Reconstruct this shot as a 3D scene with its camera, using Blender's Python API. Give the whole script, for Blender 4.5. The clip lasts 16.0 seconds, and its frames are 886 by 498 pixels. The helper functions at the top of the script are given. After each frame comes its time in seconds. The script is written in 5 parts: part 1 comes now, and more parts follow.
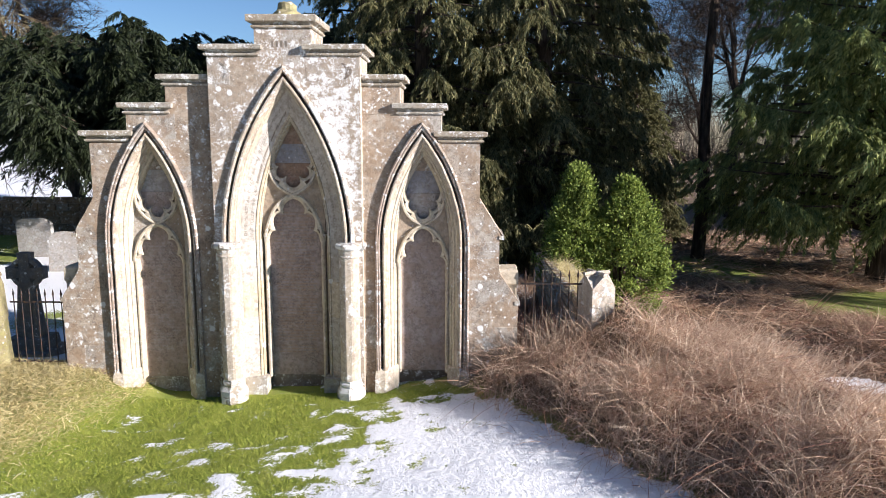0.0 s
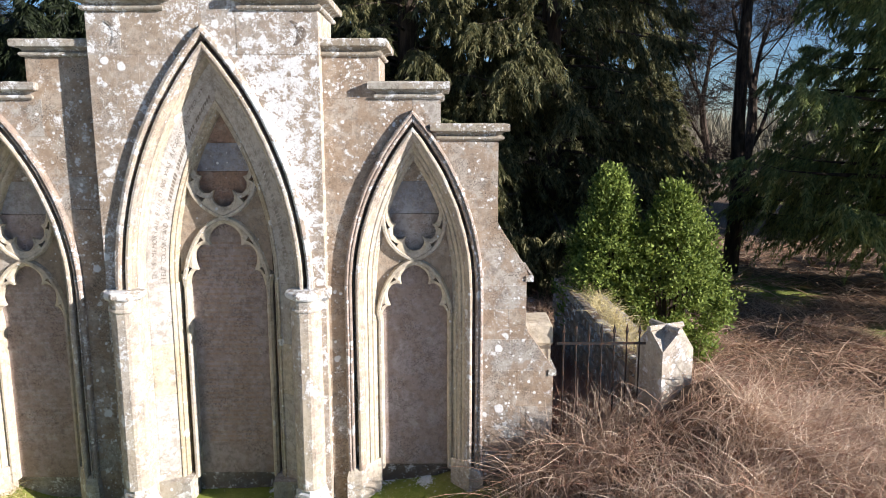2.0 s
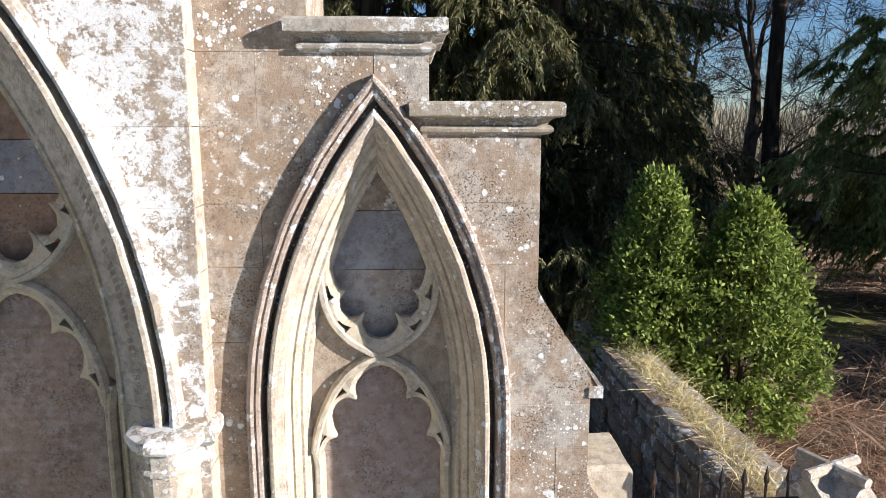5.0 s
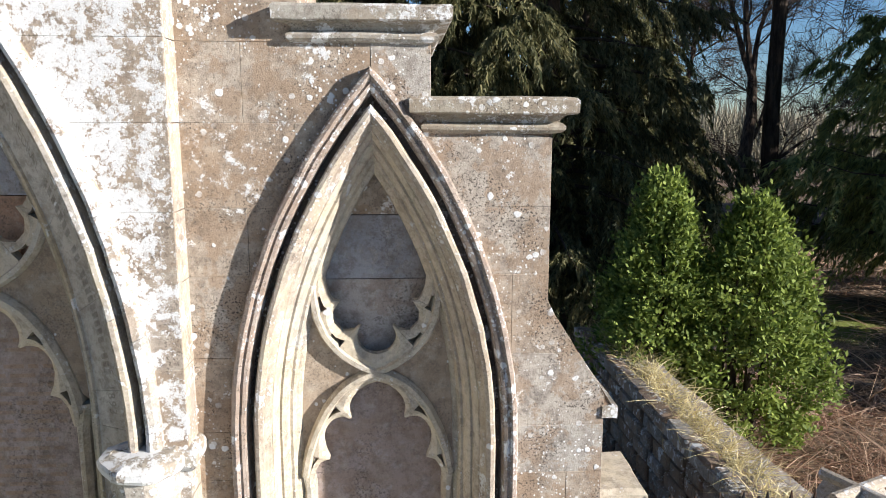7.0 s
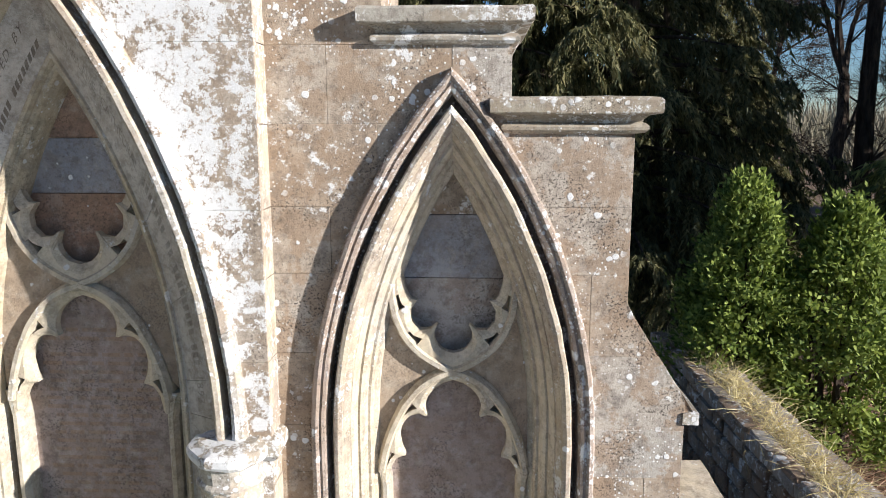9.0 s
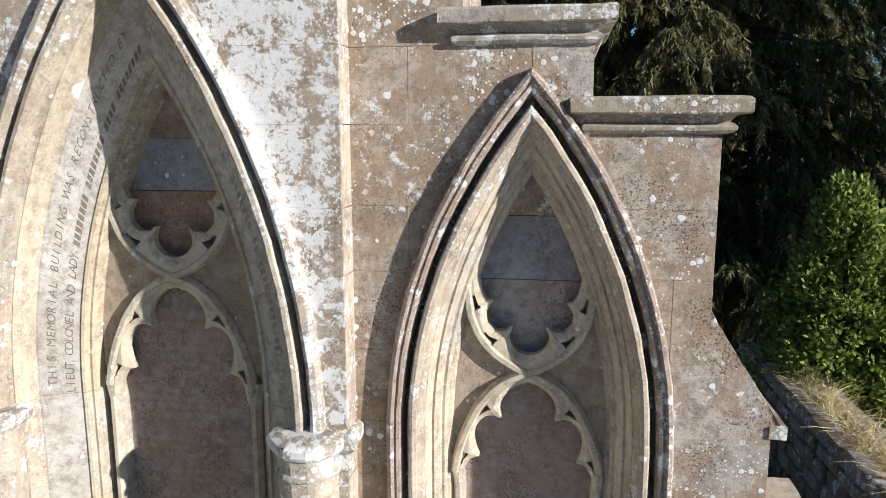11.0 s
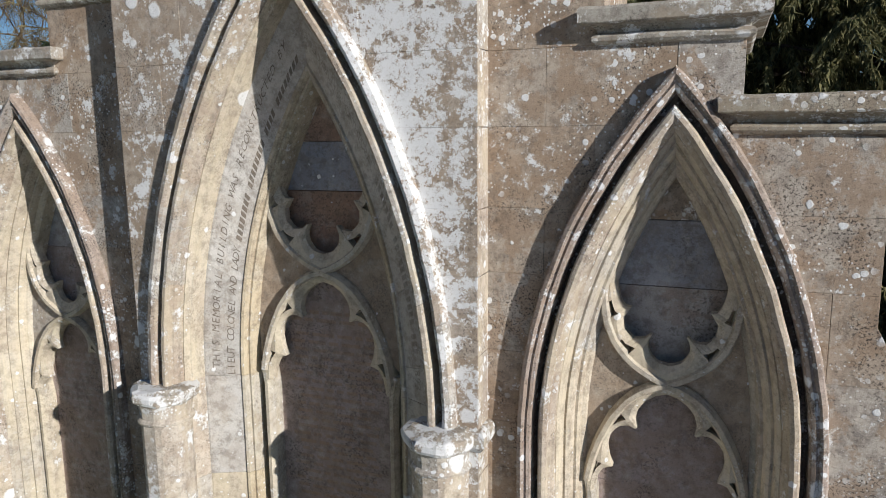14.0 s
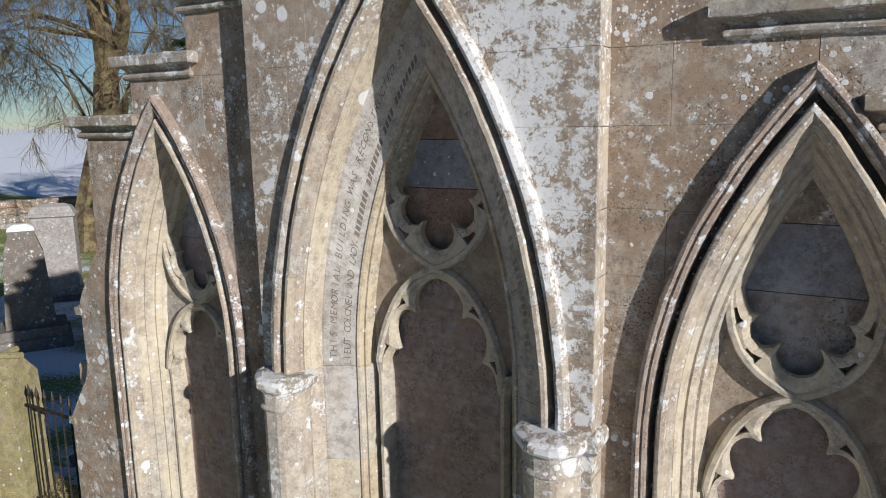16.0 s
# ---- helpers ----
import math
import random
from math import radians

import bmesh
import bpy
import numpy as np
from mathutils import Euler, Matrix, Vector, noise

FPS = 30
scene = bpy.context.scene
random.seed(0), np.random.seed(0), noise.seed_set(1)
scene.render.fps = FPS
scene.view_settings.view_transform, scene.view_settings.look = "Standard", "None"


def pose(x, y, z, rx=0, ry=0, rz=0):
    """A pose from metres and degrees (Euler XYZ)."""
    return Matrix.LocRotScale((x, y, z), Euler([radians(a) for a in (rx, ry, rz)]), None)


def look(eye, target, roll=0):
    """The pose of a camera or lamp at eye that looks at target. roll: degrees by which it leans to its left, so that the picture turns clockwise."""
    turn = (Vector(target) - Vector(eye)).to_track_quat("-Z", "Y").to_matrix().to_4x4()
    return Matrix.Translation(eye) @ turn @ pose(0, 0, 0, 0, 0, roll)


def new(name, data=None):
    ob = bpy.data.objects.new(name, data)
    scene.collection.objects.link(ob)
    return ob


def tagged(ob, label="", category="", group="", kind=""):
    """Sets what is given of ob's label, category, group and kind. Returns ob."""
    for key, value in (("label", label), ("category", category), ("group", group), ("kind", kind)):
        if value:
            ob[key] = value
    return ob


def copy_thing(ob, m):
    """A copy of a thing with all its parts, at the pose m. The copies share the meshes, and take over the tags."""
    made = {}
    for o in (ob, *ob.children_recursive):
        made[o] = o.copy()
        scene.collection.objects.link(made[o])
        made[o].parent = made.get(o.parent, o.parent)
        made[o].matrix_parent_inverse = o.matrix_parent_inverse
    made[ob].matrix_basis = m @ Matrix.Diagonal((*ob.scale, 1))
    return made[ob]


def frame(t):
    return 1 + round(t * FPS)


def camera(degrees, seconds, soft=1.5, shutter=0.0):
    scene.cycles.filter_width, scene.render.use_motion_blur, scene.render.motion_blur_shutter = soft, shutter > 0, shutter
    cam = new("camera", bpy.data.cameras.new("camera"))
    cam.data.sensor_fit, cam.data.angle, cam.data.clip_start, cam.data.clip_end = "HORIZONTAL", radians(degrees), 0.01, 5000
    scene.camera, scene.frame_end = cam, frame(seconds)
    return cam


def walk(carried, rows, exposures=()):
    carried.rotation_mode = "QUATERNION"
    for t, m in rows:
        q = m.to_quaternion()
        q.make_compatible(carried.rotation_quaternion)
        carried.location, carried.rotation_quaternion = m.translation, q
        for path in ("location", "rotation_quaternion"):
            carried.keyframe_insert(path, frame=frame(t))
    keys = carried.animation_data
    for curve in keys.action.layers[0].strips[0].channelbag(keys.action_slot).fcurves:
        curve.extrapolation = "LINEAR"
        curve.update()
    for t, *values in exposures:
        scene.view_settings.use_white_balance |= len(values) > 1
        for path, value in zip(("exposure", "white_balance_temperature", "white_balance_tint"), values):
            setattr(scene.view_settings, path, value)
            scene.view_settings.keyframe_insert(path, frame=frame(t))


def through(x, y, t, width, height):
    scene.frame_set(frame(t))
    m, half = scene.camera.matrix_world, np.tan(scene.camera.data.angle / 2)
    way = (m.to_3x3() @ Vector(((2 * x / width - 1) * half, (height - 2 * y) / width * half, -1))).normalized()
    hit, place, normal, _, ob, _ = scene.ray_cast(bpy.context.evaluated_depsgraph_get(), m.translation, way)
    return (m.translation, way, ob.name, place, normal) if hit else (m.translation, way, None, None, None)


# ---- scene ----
cam = camera(63.8, 16.0, 0.9)
PATH = [
    (0, (0.383, -2.1, 3.85), (0.34, -0.126, 3.533), 0.2),
    (0.5, (0.323, -1.327, 3.835), (0.289, 0.648, 3.517), 0.1),
    (1, (0.27, -0.465, 3.835), (0.245, 1.509, 3.513), 0.1),
    (1.5, (0.201, 0.36, 3.824), (0.192, 2.334, 3.502), -0.0),
    (2, (0.142, 1.1, 3.828), (0.146, 3.073, 3.5), -0.1),
    (2.5, (0.095, 1.793, 3.861), (0.117, 3.763, 3.518), 0.1),
    (3, (0.056, 2.42, 3.868), (0.093, 4.388, 3.515), 0.1),
    (3.5, (0.053, 3.024, 3.832), (0.105, 4.993, 3.486), 0.0),
    (4, (0.064, 3.559, 3.808), (0.131, 5.528, 3.464), -0.1),
    (4.5, (0.057, 4.039, 3.803), (0.141, 6.007, 3.454), -0.1),
    (4.7, (0.05, 4.205, 3.80), (0.137, 6.173, 3.45), -0.1),
    (7, (0.01, 4.631, 3.782), (0.121, 6.597, 3.433), 0.1),
    (7.5, (0.002, 4.622, 3.782), (0.079, 6.59, 3.432), 0.1),
    (8, (-0.004, 4.624, 3.781), (0.021, 6.594, 3.434), -0.0),
    (8.5, (-0.012, 4.62, 3.786), (-0.046, 6.589, 3.437), -0.1),
    (9, (-0.022, 4.617, 3.779), (-0.111, 6.585, 3.433), -0.1),
    (11.5, (0.019, 4.612, 3.755), (-0.363, 6.548, 3.427), -0.2),
    (12, (0.049, 4.622, 3.767), (-0.404, 6.541, 3.433), -0.4),
    (12.5, (0.088, 4.635, 3.793), (-0.446, 6.53, 3.445), -0.6),
    (13, (0.077, 4.628, 3.792), (-0.514, 6.507, 3.445), -0.7),
    (13.5, (0.071, 4.623, 3.775), (-0.588, 6.482, 3.44), -0.6),
    (14, (0.084, 4.622, 3.759), (-0.645, 6.456, 3.435), -0.6),
    (14.5, (0.078, 4.621, 3.765), (-0.701, 6.434, 3.438), -0.6),
    (15, (0.064, 4.616, 3.773), (-0.761, 6.407, 3.442), -0.7),
    (15.5, (0.048, 4.625, 3.817), (-0.826, 6.388, 3.461), -1.0),
    (16, (0.028, 4.607, 3.812), (-0.96, 6.31, 3.46), -1.0),
]
EXPOSURES = [(0, 1.03, 6500, 14), (2, 1.0, 6500, 13), (4.5, 1.0, 6500, 12), (7, 0.97, 6500, 10), (9, 0.88, 6480, 10), (11.5, 0.46, 6430, 9), (12.5, 0.30, 6400, 8), (14, 0.11, 6350, 9), (16, 0.04, 6300, 10)]
walk(cam, [(t, look(eye, target, roll)) for t, eye, target, roll in PATH], EXPOSURES)

# ---- light ----
SUN_EL, SUN_AZ = 19.0, 66.5      # height, and turn to the right of the wall's normal
world = bpy.data.worlds.new("sky")
scene.world = world
world.use_nodes = True
wn, wl = world.node_tree.nodes, world.node_tree.links
sky = wn.new("ShaderNodeTexSky")
sky.sky_type, sky.sun_disc = "NISHITA", False
sky.sun_elevation = radians(SUN_EL)
sky.sun_rotation = radians(180 - SUN_AZ)
sky.air_density, sky.dust_density, sky.ozone_density = 0.9, 0.0, 5.0
wn["Background"].inputs["Strength"].default_value = 0.062
wl.new(sky.outputs[0], wn["Background"].inputs["Color"])
sun_way = Vector((math.sin(radians(SUN_AZ)) * math.cos(radians(SUN_EL)), -math.cos(radians(SUN_AZ)) * math.cos(radians(SUN_EL)), math.sin(radians(SUN_EL))))
sun = new("sun", bpy.data.lights.new("sun", "SUN"))
sun.data.energy, sun.data.angle, sun.data.color = 5.0, radians(0.6), (1.0, 0.95, 0.90)
sun.matrix_world = look(sun_way * 50, (0, 0, 0))


# ---- materials ----
def rgb(r, g, b):
    return (r, g, b, 1.0)


class Mat:
    """A small helper round one node material."""

    def __init__(self, name, rough=0.85):
        self.m = bpy.data.materials.new(name)
        self.m.use_nodes = True
        self.n, self.l = self.m.node_tree.nodes, self.m.node_tree.links
        self.b = self.n["Principled BSDF"]
        self.b.inputs["Roughness"].default_value = rough
        self.b.inputs["Specular IOR Level"].default_value = 0.25
        self.pos = self.n.new("ShaderNodeNewGeometry").outputs["Position"]

    def put(self, socket, value):
        if isinstance(value, bpy.types.NodeSocket):
            self.l.new(value, socket)
        else:
            socket.default_value = value

    def noise(self, scale, detail=4, rough=0.6, vec=None, off=(0, 0, 0), stretch=(1, 1, 1)):
        mp = self.n.new("ShaderNodeMapping")
        self.l.new(vec or self.pos, mp.inputs[0])
        mp.inputs["Location"].default_value = off
        mp.inputs["Scale"].default_value = stretch
        t = self.n.new("ShaderNodeTexNoise")
        t.inputs["Scale"].default_value, t.inputs["Detail"].default_value, t.inputs["Roughness"].default_value = scale, detail, rough
        self.l.new(mp.outputs[0], t.inputs["Vector"])
        return t.outputs["Fac"]

    def ramp(self, fac, a, b, ca=0.0, cb=1.0):
        r = self.n.new("ShaderNodeMapRange")
        r.interpolation_type = "SMOOTHSTEP"
        r.inputs["From Min"].default_value, r.inputs["From Max"].default_value = a, b
        r.inputs["To Min"].default_value, r.inputs["To Max"].default_value = ca, cb
        self.l.new(fac, r.inputs["Value"])
        return r.outputs["Result"]

    def mix(self, fac, a, b, blend="MIX"):
        x = self.n.new("ShaderNodeMix")
        x.data_type, x.blend_type = "RGBA", blend
        self.put(x.inputs[0], fac)
        self.put(x.inputs[6], a)
        self.put(x.inputs[7], b)
        return x.outputs[2]

    def math(self, op, a, b=0.0, clamp=False):
        x = self.n.new("ShaderNodeMath")
        x.operation, x.use_clamp = op, clamp
        self.put(x.inputs[0], a)
        self.put(x.inputs[1], b)
        return x.outputs[0]

    def axis(self, i):
        s = self.n.new("ShaderNodeSeparateXYZ")
        self.l.new(self.pos, s.inputs[0])
        return s.outputs[i]

    def random(self):
        return self.n.new("ShaderNodeObjectInfo").outputs["Random"]

    def island(self):
        return self.n.new("ShaderNodeNewGeometry").outputs["Random Per Island"]

    def spots(self, scale, few, r0, r1):
        """Round spots: every cell has one with its own radius, kept where its random number is below few."""
        warp = self.n.new("ShaderNodeTexNoise")
        warp.inputs["Scale"].default_value, warp.inputs["Detail"].default_value = scale * 2.2, 3
        self.l.new(self.pos, warp.inputs["Vector"])
        add = self.n.new("ShaderNodeMix")
        add.data_type = "VECTOR"
        add.inputs[0].default_value = 0.22 / scale
        self.l.new(self.pos, add.inputs[4])
        va = self.n.new("ShaderNodeVectorMath")
        va.operation = "SCALE"
        self.l.new(warp.outputs["Color"], va.inputs[0])
        va.inputs["Scale"].default_value = 0.35 / scale
        vb = self.n.new("ShaderNodeVectorMath")
        self.l.new(self.pos, vb.inputs[0])
        self.l.new(va.outputs[0], vb.inputs[1])
        v = self.n.new("ShaderNodeTexVoronoi")
        v.inputs["Scale"].default_value = scale
        self.l.new(vb.outputs[0], v.inputs["Vector"])
        sep = self.n.new("ShaderNodeSeparateColor")
        self.l.new(v.outputs["Color"], sep.inputs[0])
        size = self.ramp(sep.outputs[1], 0, 1, r0, r1)
        inside = self.math("MULTIPLY", self.math("SUBTRACT", size, v.outputs["Distance"]), 14, True)
        keep = self.math("LESS_THAN", sep.outputs[0], few)
        return self.math("MULTIPLY", inside, keep)

    def colour(self, c):
        self.put(self.b.inputs["Base Color"], c)

    def bump(self, height, strength=0.4, dist=0.01):
        x = self.n.new("ShaderNodeBump")
        x.inputs["Strength"].default_value, x.inputs["Distance"].default_value = strength, dist
        self.l.new(height, x.inputs["Height"])
        self.l.new(x.outputs[0], self.b.inputs["Normal"])


LICHEN = rgb(0.73, 0.735, 0.73)


def sandstone(name, c1, c2, spots=0.3, crust=0.0, soot=0.3, warm=rgb(0.40, 0.25, 0.15), patch=0.0, cream=0.0):
    """Weathered sandstone: two tones, grain, dark soot, white lichen as round spots and as crust."""
    m = Mat(name, 0.92)
    col = m.mix(m.ramp(m.noise(2.2, 5), 0.35, 0.68), c1, c2)
    col = m.mix(m.math("MULTIPLY", m.ramp(m.random(), 0.25, 0.95), 0.55), col, warm)
    col = m.mix(m.ramp(m.random(), 0.05, 0.35, 0.7, 0.0), col, rgb(0.46, 0.44, 0.405))
    col = m.mix(m.ramp(m.noise(17, 6, 0.75, off=(7, 3, 3)), 0.42, 0.64, 0.0, 0.55), col, rgb(0.15, 0.12, 0.095))
    col = m.mix(m.ramp(m.noise(11, 6, 0.75, off=(3, 9, 5)), 0.48, 0.70, 0.0, 0.40), col, rgb(0.58, 0.53, 0.45))
    grain = m.noise(160, 3, 0.7)
    col = m.mix(m.ramp(grain, 0.38, 0.68, 0.0, 0.25), col, m.mix(0.55, col, rgb(0.10, 0.085, 0.07)))
    blot = m.ramp(m.noise(5.5, 8, 0.74, off=(8, 2, 6)), 0.48, 0.54)
    col = m.mix(m.math("MULTIPLY", blot, 0.25 + 0.6 * soot), col, m.mix(0.55, warm, rgb(0.245, 0.175, 0.12)))
    sprinkle = m.math("MULTIPLY", m.ramp(m.noise(3.2, 4, 0.6, off=(2, 5, 9)), 0.46, 0.60), m.ramp(m.noise(85, 3, 0.7, off=(5, 5, 1)), 0.53, 0.60))
    col = m.mix(m.math("MULTIPLY", sprinkle, 0.2 + soot), col, rgb(0.06, 0.05, 0.042))
    col = m.mix(m.math("MULTIPLY", m.ramp(m.noise(5, 6, 0.75, off=(3, 7, 1)), 0.52, 0.75), soot), col, rgb(0.055, 0.048, 0.045))
    col = m.mix(m.math("MULTIPLY", m.ramp(m.noise(60, 3, 0.7, off=(9, 2, 4)), 0.56, 0.7), soot * 0.8), col, rgb(0.07, 0.06, 0.05))
    if cream:
        col = m.mix(m.ramp(m.noise(9, 4, 0.6, off=(2, 2, 2), stretch=(1, 1, 0.25)), 0.4, 0.7, 0, cream), col, rgb(0.66, 0.58, 0.42))
    li = m.math("MAXIMUM", m.spots(7, 0.22 * spots, 0.12, 0.36), m.spots(17, 0.24 * spots, 0.08, 0.34))
    crowd = m.ramp(m.noise(2.6, 3, 0.6, off=(6, 1, 2)), 0.44, 0.60)
    li = m.math("MAXIMUM", li, m.math("MULTIPLY", crowd, m.math("MAXIMUM", m.spots(26, 0.75 * spots, 0.10, 0.40), m.spots(58, 0.8 * spots, 0.10, 0.42))))
    if crust:
        c = m.ramp(m.noise(7, 8, 0.78, off=(5, 1, 8)), 0.60 - crust * 0.2, 0.66 - crust * 0.2)
        li = m.math("MAXIMUM", li, c)
    if patch:
        # one large lichen crust on the flank beside the middle hood, with a ragged edge
        x, z = m.axis(0), m.axis(2)
        edge = m.math("MULTIPLY", m.math("SUBTRACT", m.noise(8, 8, 0.72, off=(1, 4, 4)), 0.455), 5.4)
        edge = m.math("ADD", edge, m.math("MULTIPLY", m.math("SUBTRACT", m.noise(38, 6, 0.8, off=(6, 4, 1)), 0.5), 2.6))
        dx = m.math("DIVIDE", m.math("ABSOLUTE", m.math("SUBTRACT", x, -1.42)), 0.55)
        dz = m.math("DIVIDE", m.math("ABSOLUTE", m.math("SUBTRACT", z, 3.65)), 1.15)
        far = m.math("ADD", m.math("MAXIMUM", dx, dz), edge)
        li = m.math("MAXIMUM", li, m.math("MULTIPLY", m.ramp(far, 0.70, 0.95, 1, 0), m.ramp(m.noise(30, 8, 0.82, off=(3, 3, 7)), 0.37, 0.47)))
    pits = m.ramp(m.noise(75, 5, 0.8, off=(4, 4, 4)), 0.58, 0.66)
    col = m.mix(m.math("MULTIPLY", pits, 0.10 + 0.45 * soot), col, rgb(0.07, 0.058, 0.05))
    pale = m.ramp(m.noise(110, 4, 0.75, off=(1, 8, 2)), 0.60, 0.68)
    col = m.mix(m.math("MULTIPLY", pale, 0.22), col, rgb(0.62, 0.58, 0.51))
    lc = m.mix(m.ramp(m.noise(40, 6, 0.75), 0.52, 0.70), LICHEN, rgb(0.52, 0.51, 0.475))
    m.colour(m.mix(m.math("MULTIPLY", li, 0.92), col, lc))
    h = m.math("ADD", m.math("MULTIPLY", grain, 0.35), m.math("ADD", m.math("MULTIPLY", m.noise(14, 6, 0.7), 0.8), m.math("MULTIPLY", li, 0.35)))
    m.bump(m.math("SUBTRACT", h, m.math("MULTIPLY", pits, 0.3)), 0.6, 0.012)
    return m.m


M_WING = sandstone("brown weathered sandstone", rgb(0.405, 0.335, 0.262), rgb(0.51, 0.445, 0.37), 0.52, 0.10, 0.74, warm=rgb(0.40, 0.285, 0.19))
M_BAY = sandstone("lichened sandstone", rgb(0.41, 0.35, 0.29), rgb(0.49, 0.43, 0.365), 0.95, 0.35, 0.45, patch=1.0, warm=rgb(0.40, 0.31, 0.22))
M_COPE = sandstone("coping stone", rgb(0.44, 0.405, 0.335), rgb(0.36, 0.33, 0.27), 0.5, 0.35, 0.45, warm=rgb(0.40, 0.34, 0.25))
M_HOOD = sandstone("hood stone", rgb(0.48, 0.42, 0.36), rgb(0.56, 0.49, 0.405), 0.6, 0.25, 0.4, cream=0.4, warm=rgb(0.46, 0.37, 0.28))
M_SIDEHOOD = sandstone("brown hood stone", rgb(0.36, 0.295, 0.255), rgb(0.47, 0.395, 0.335), 1.1, 0.22, 0.6, warm=rgb(0.36, 0.285, 0.235))
M_CROWNHOOD = sandstone("crusted hood stone", rgb(0.44, 0.385, 0.33), rgb(0.54, 0.475, 0.40), 1.0, 0.35, 0.45, cream=0.3, warm=rgb(0.43, 0.34, 0.26), patch=1.0)
M_BAND = sandstone("pale grey lettered stone", rgb(0.52, 0.50, 0.47), rgb(0.60, 0.58, 0.54), 0.1, 0.0, 0.06, warm=rgb(0.54, 0.49, 0.42))
M_GOLD = sandstone("ochre moulded stone", rgb(0.53, 0.46, 0.34), rgb(0.60, 0.53, 0.41), 0.15, 0.05, 0.2, warm=rgb(0.50, 0.40, 0.25), cream=0.4)
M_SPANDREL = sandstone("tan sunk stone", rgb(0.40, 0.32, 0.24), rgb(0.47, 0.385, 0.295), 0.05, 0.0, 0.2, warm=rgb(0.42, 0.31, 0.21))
M_CREAM = sandstone("cream dressed stone", rgb(0.58, 0.51, 0.40), rgb(0.65, 0.585, 0.475), 0.12, 0.04, 0.12, warm=rgb(0.54, 0.46, 0.35), cream=0.5)
M_COL = sandstone("column stone", rgb(0.50, 0.445, 0.375), rgb(0.56, 0.50, 0.425), 0.4, 0.25, 0.3, cream=0.35, warm=rgb(0.54, 0.46, 0.37))
M_CAP = sandstone("lichen-covered capital stone", rgb(0.42, 0.39, 0.33), rgb(0.50, 0.47, 0.40), 0.9, 0.8, 0.4, warm=rgb(0.42, 0.36, 0.28))
M_PANEL = sandstone("reddish inscription stone", rgb(0.39, 0.33, 0.315), rgb(0.47, 0.41, 0.395), 0.0, 0.0, 0.40, warm=rgb(0.40, 0.30, 0.26))
M_SLATE = sandstone("blue-grey stone", rgb(0.29, 0.30, 0.34), rgb(0.44, 0.44, 0.47), 0.02, 0.0, 0.2, warm=rgb(0.3, 0.3, 0.31))
M_RED = sandstone("rust-brown stone", rgb(0.33, 0.20, 0.14), rgb(0.40, 0.27, 0.19), 0.03, 0.0, 0.3, warm=rgb(0.36, 0.22, 0.15))
M_MOSS = sandstone("mossy stone", rgb(0.30, 0.28, 0.10), rgb(0.44, 0.40, 0.20), 0.1, 0.0, 0.25, warm=rgb(0.36, 0.30, 0.16))
# dark stone for recessed parts; in the grooves its colour carries shade
M_RECESS = sandstone("dark recess stone", rgb(0.13, 0.11, 0.095), rgb(0.20, 0.17, 0.145), 0.5, 0.25, 0.6, warm=rgb(0.14, 0.11, 0.09))
M_CORE = sandstone("mortar", rgb(0.33, 0.28, 0.23), rgb(0.40, 0.345, 0.285), 0.1, 0.0, 0.4)
# dark tone stands for the shade inside the cuts; the letters are flat
M_INK = sandstone("incised lettering, painted cut shade", rgb(0.15, 0.14, 0.125), rgb(0.24, 0.22, 0.195), 0.0, 0.0, 0.1, warm=rgb(0.18, 0.15, 0.12))
M_ROW = sandstone("worn lettering", rgb(0.37, 0.305, 0.29), rgb(0.45, 0.38, 0.365), 0.0, 0.0, 0.2)


# ---- building helpers ----
def thing(name, label, category, place=(0, 0, 0), group="", kind=""):
    ob = new(name)
    ob.location = place
    return tagged(ob, label, category, group, kind)


def link_mesh(name, mesh, parent, label=""):
    ob = new(name, mesh)
    if parent is not None:
        ob.parent = parent
    if label:
        tagged(ob, label)
    return ob


def part(name, bm, material, parent, label="", smooth=False):
    """One bmesh as one mesh object under a thing or a part."""
    bmesh.ops.recalc_face_normals(bm, faces=bm.faces)
    me = bpy.data.meshes.new(name)
    bm.to_mesh(me)
    bm.free()
    me.materials.append(material)
    if smooth:
        me.shade_smooth()
    return link_mesh(name, me, parent, label)


def data_mesh(name, verts, faces, material):
    me = bpy.data.meshes.new(name)
    me.from_pydata([tuple(v) for v in verts], [], [tuple(f) for f in faces])
    me.update()
    me.materials.append(material)
    return me


def loft(bm, rings, closed=True, caps=True):
    """Joins rings of equal length into a skin."""
    vs = [[bm.verts.new(p) for p in r] for r in rings]
    n = len(rings[0])
    for a, b in zip(vs, vs[1:]):
        for i in range(n if closed else n - 1):
            j = (i + 1) % n
            bm.faces.new((a[i], a[j], b[j], b[i]))
    if caps:
        bm.faces.new(vs[0][::-1])
        bm.faces.new(vs[-1])
    return vs


def box(bm, x0, x1, y0, y1, z0, z1):
    loft(bm, [[(x0, y0, z), (x1, y0, z), (x1, y1, z), (x0, y1, z)] for z in (z0, z1)])


# ---- the memorial wall: measures ----
YW, YB, YT, YP = 7.80, 7.65, 7.965, 8.10       # wing face, bay face, tracery face, panel face
XB, XM = -1.98, -2.045                         # axis of the bay, axis of the wings
XR, XL = XM + 1.92, XM - 1.91                  # axes of the side arches
BAY = 1.03


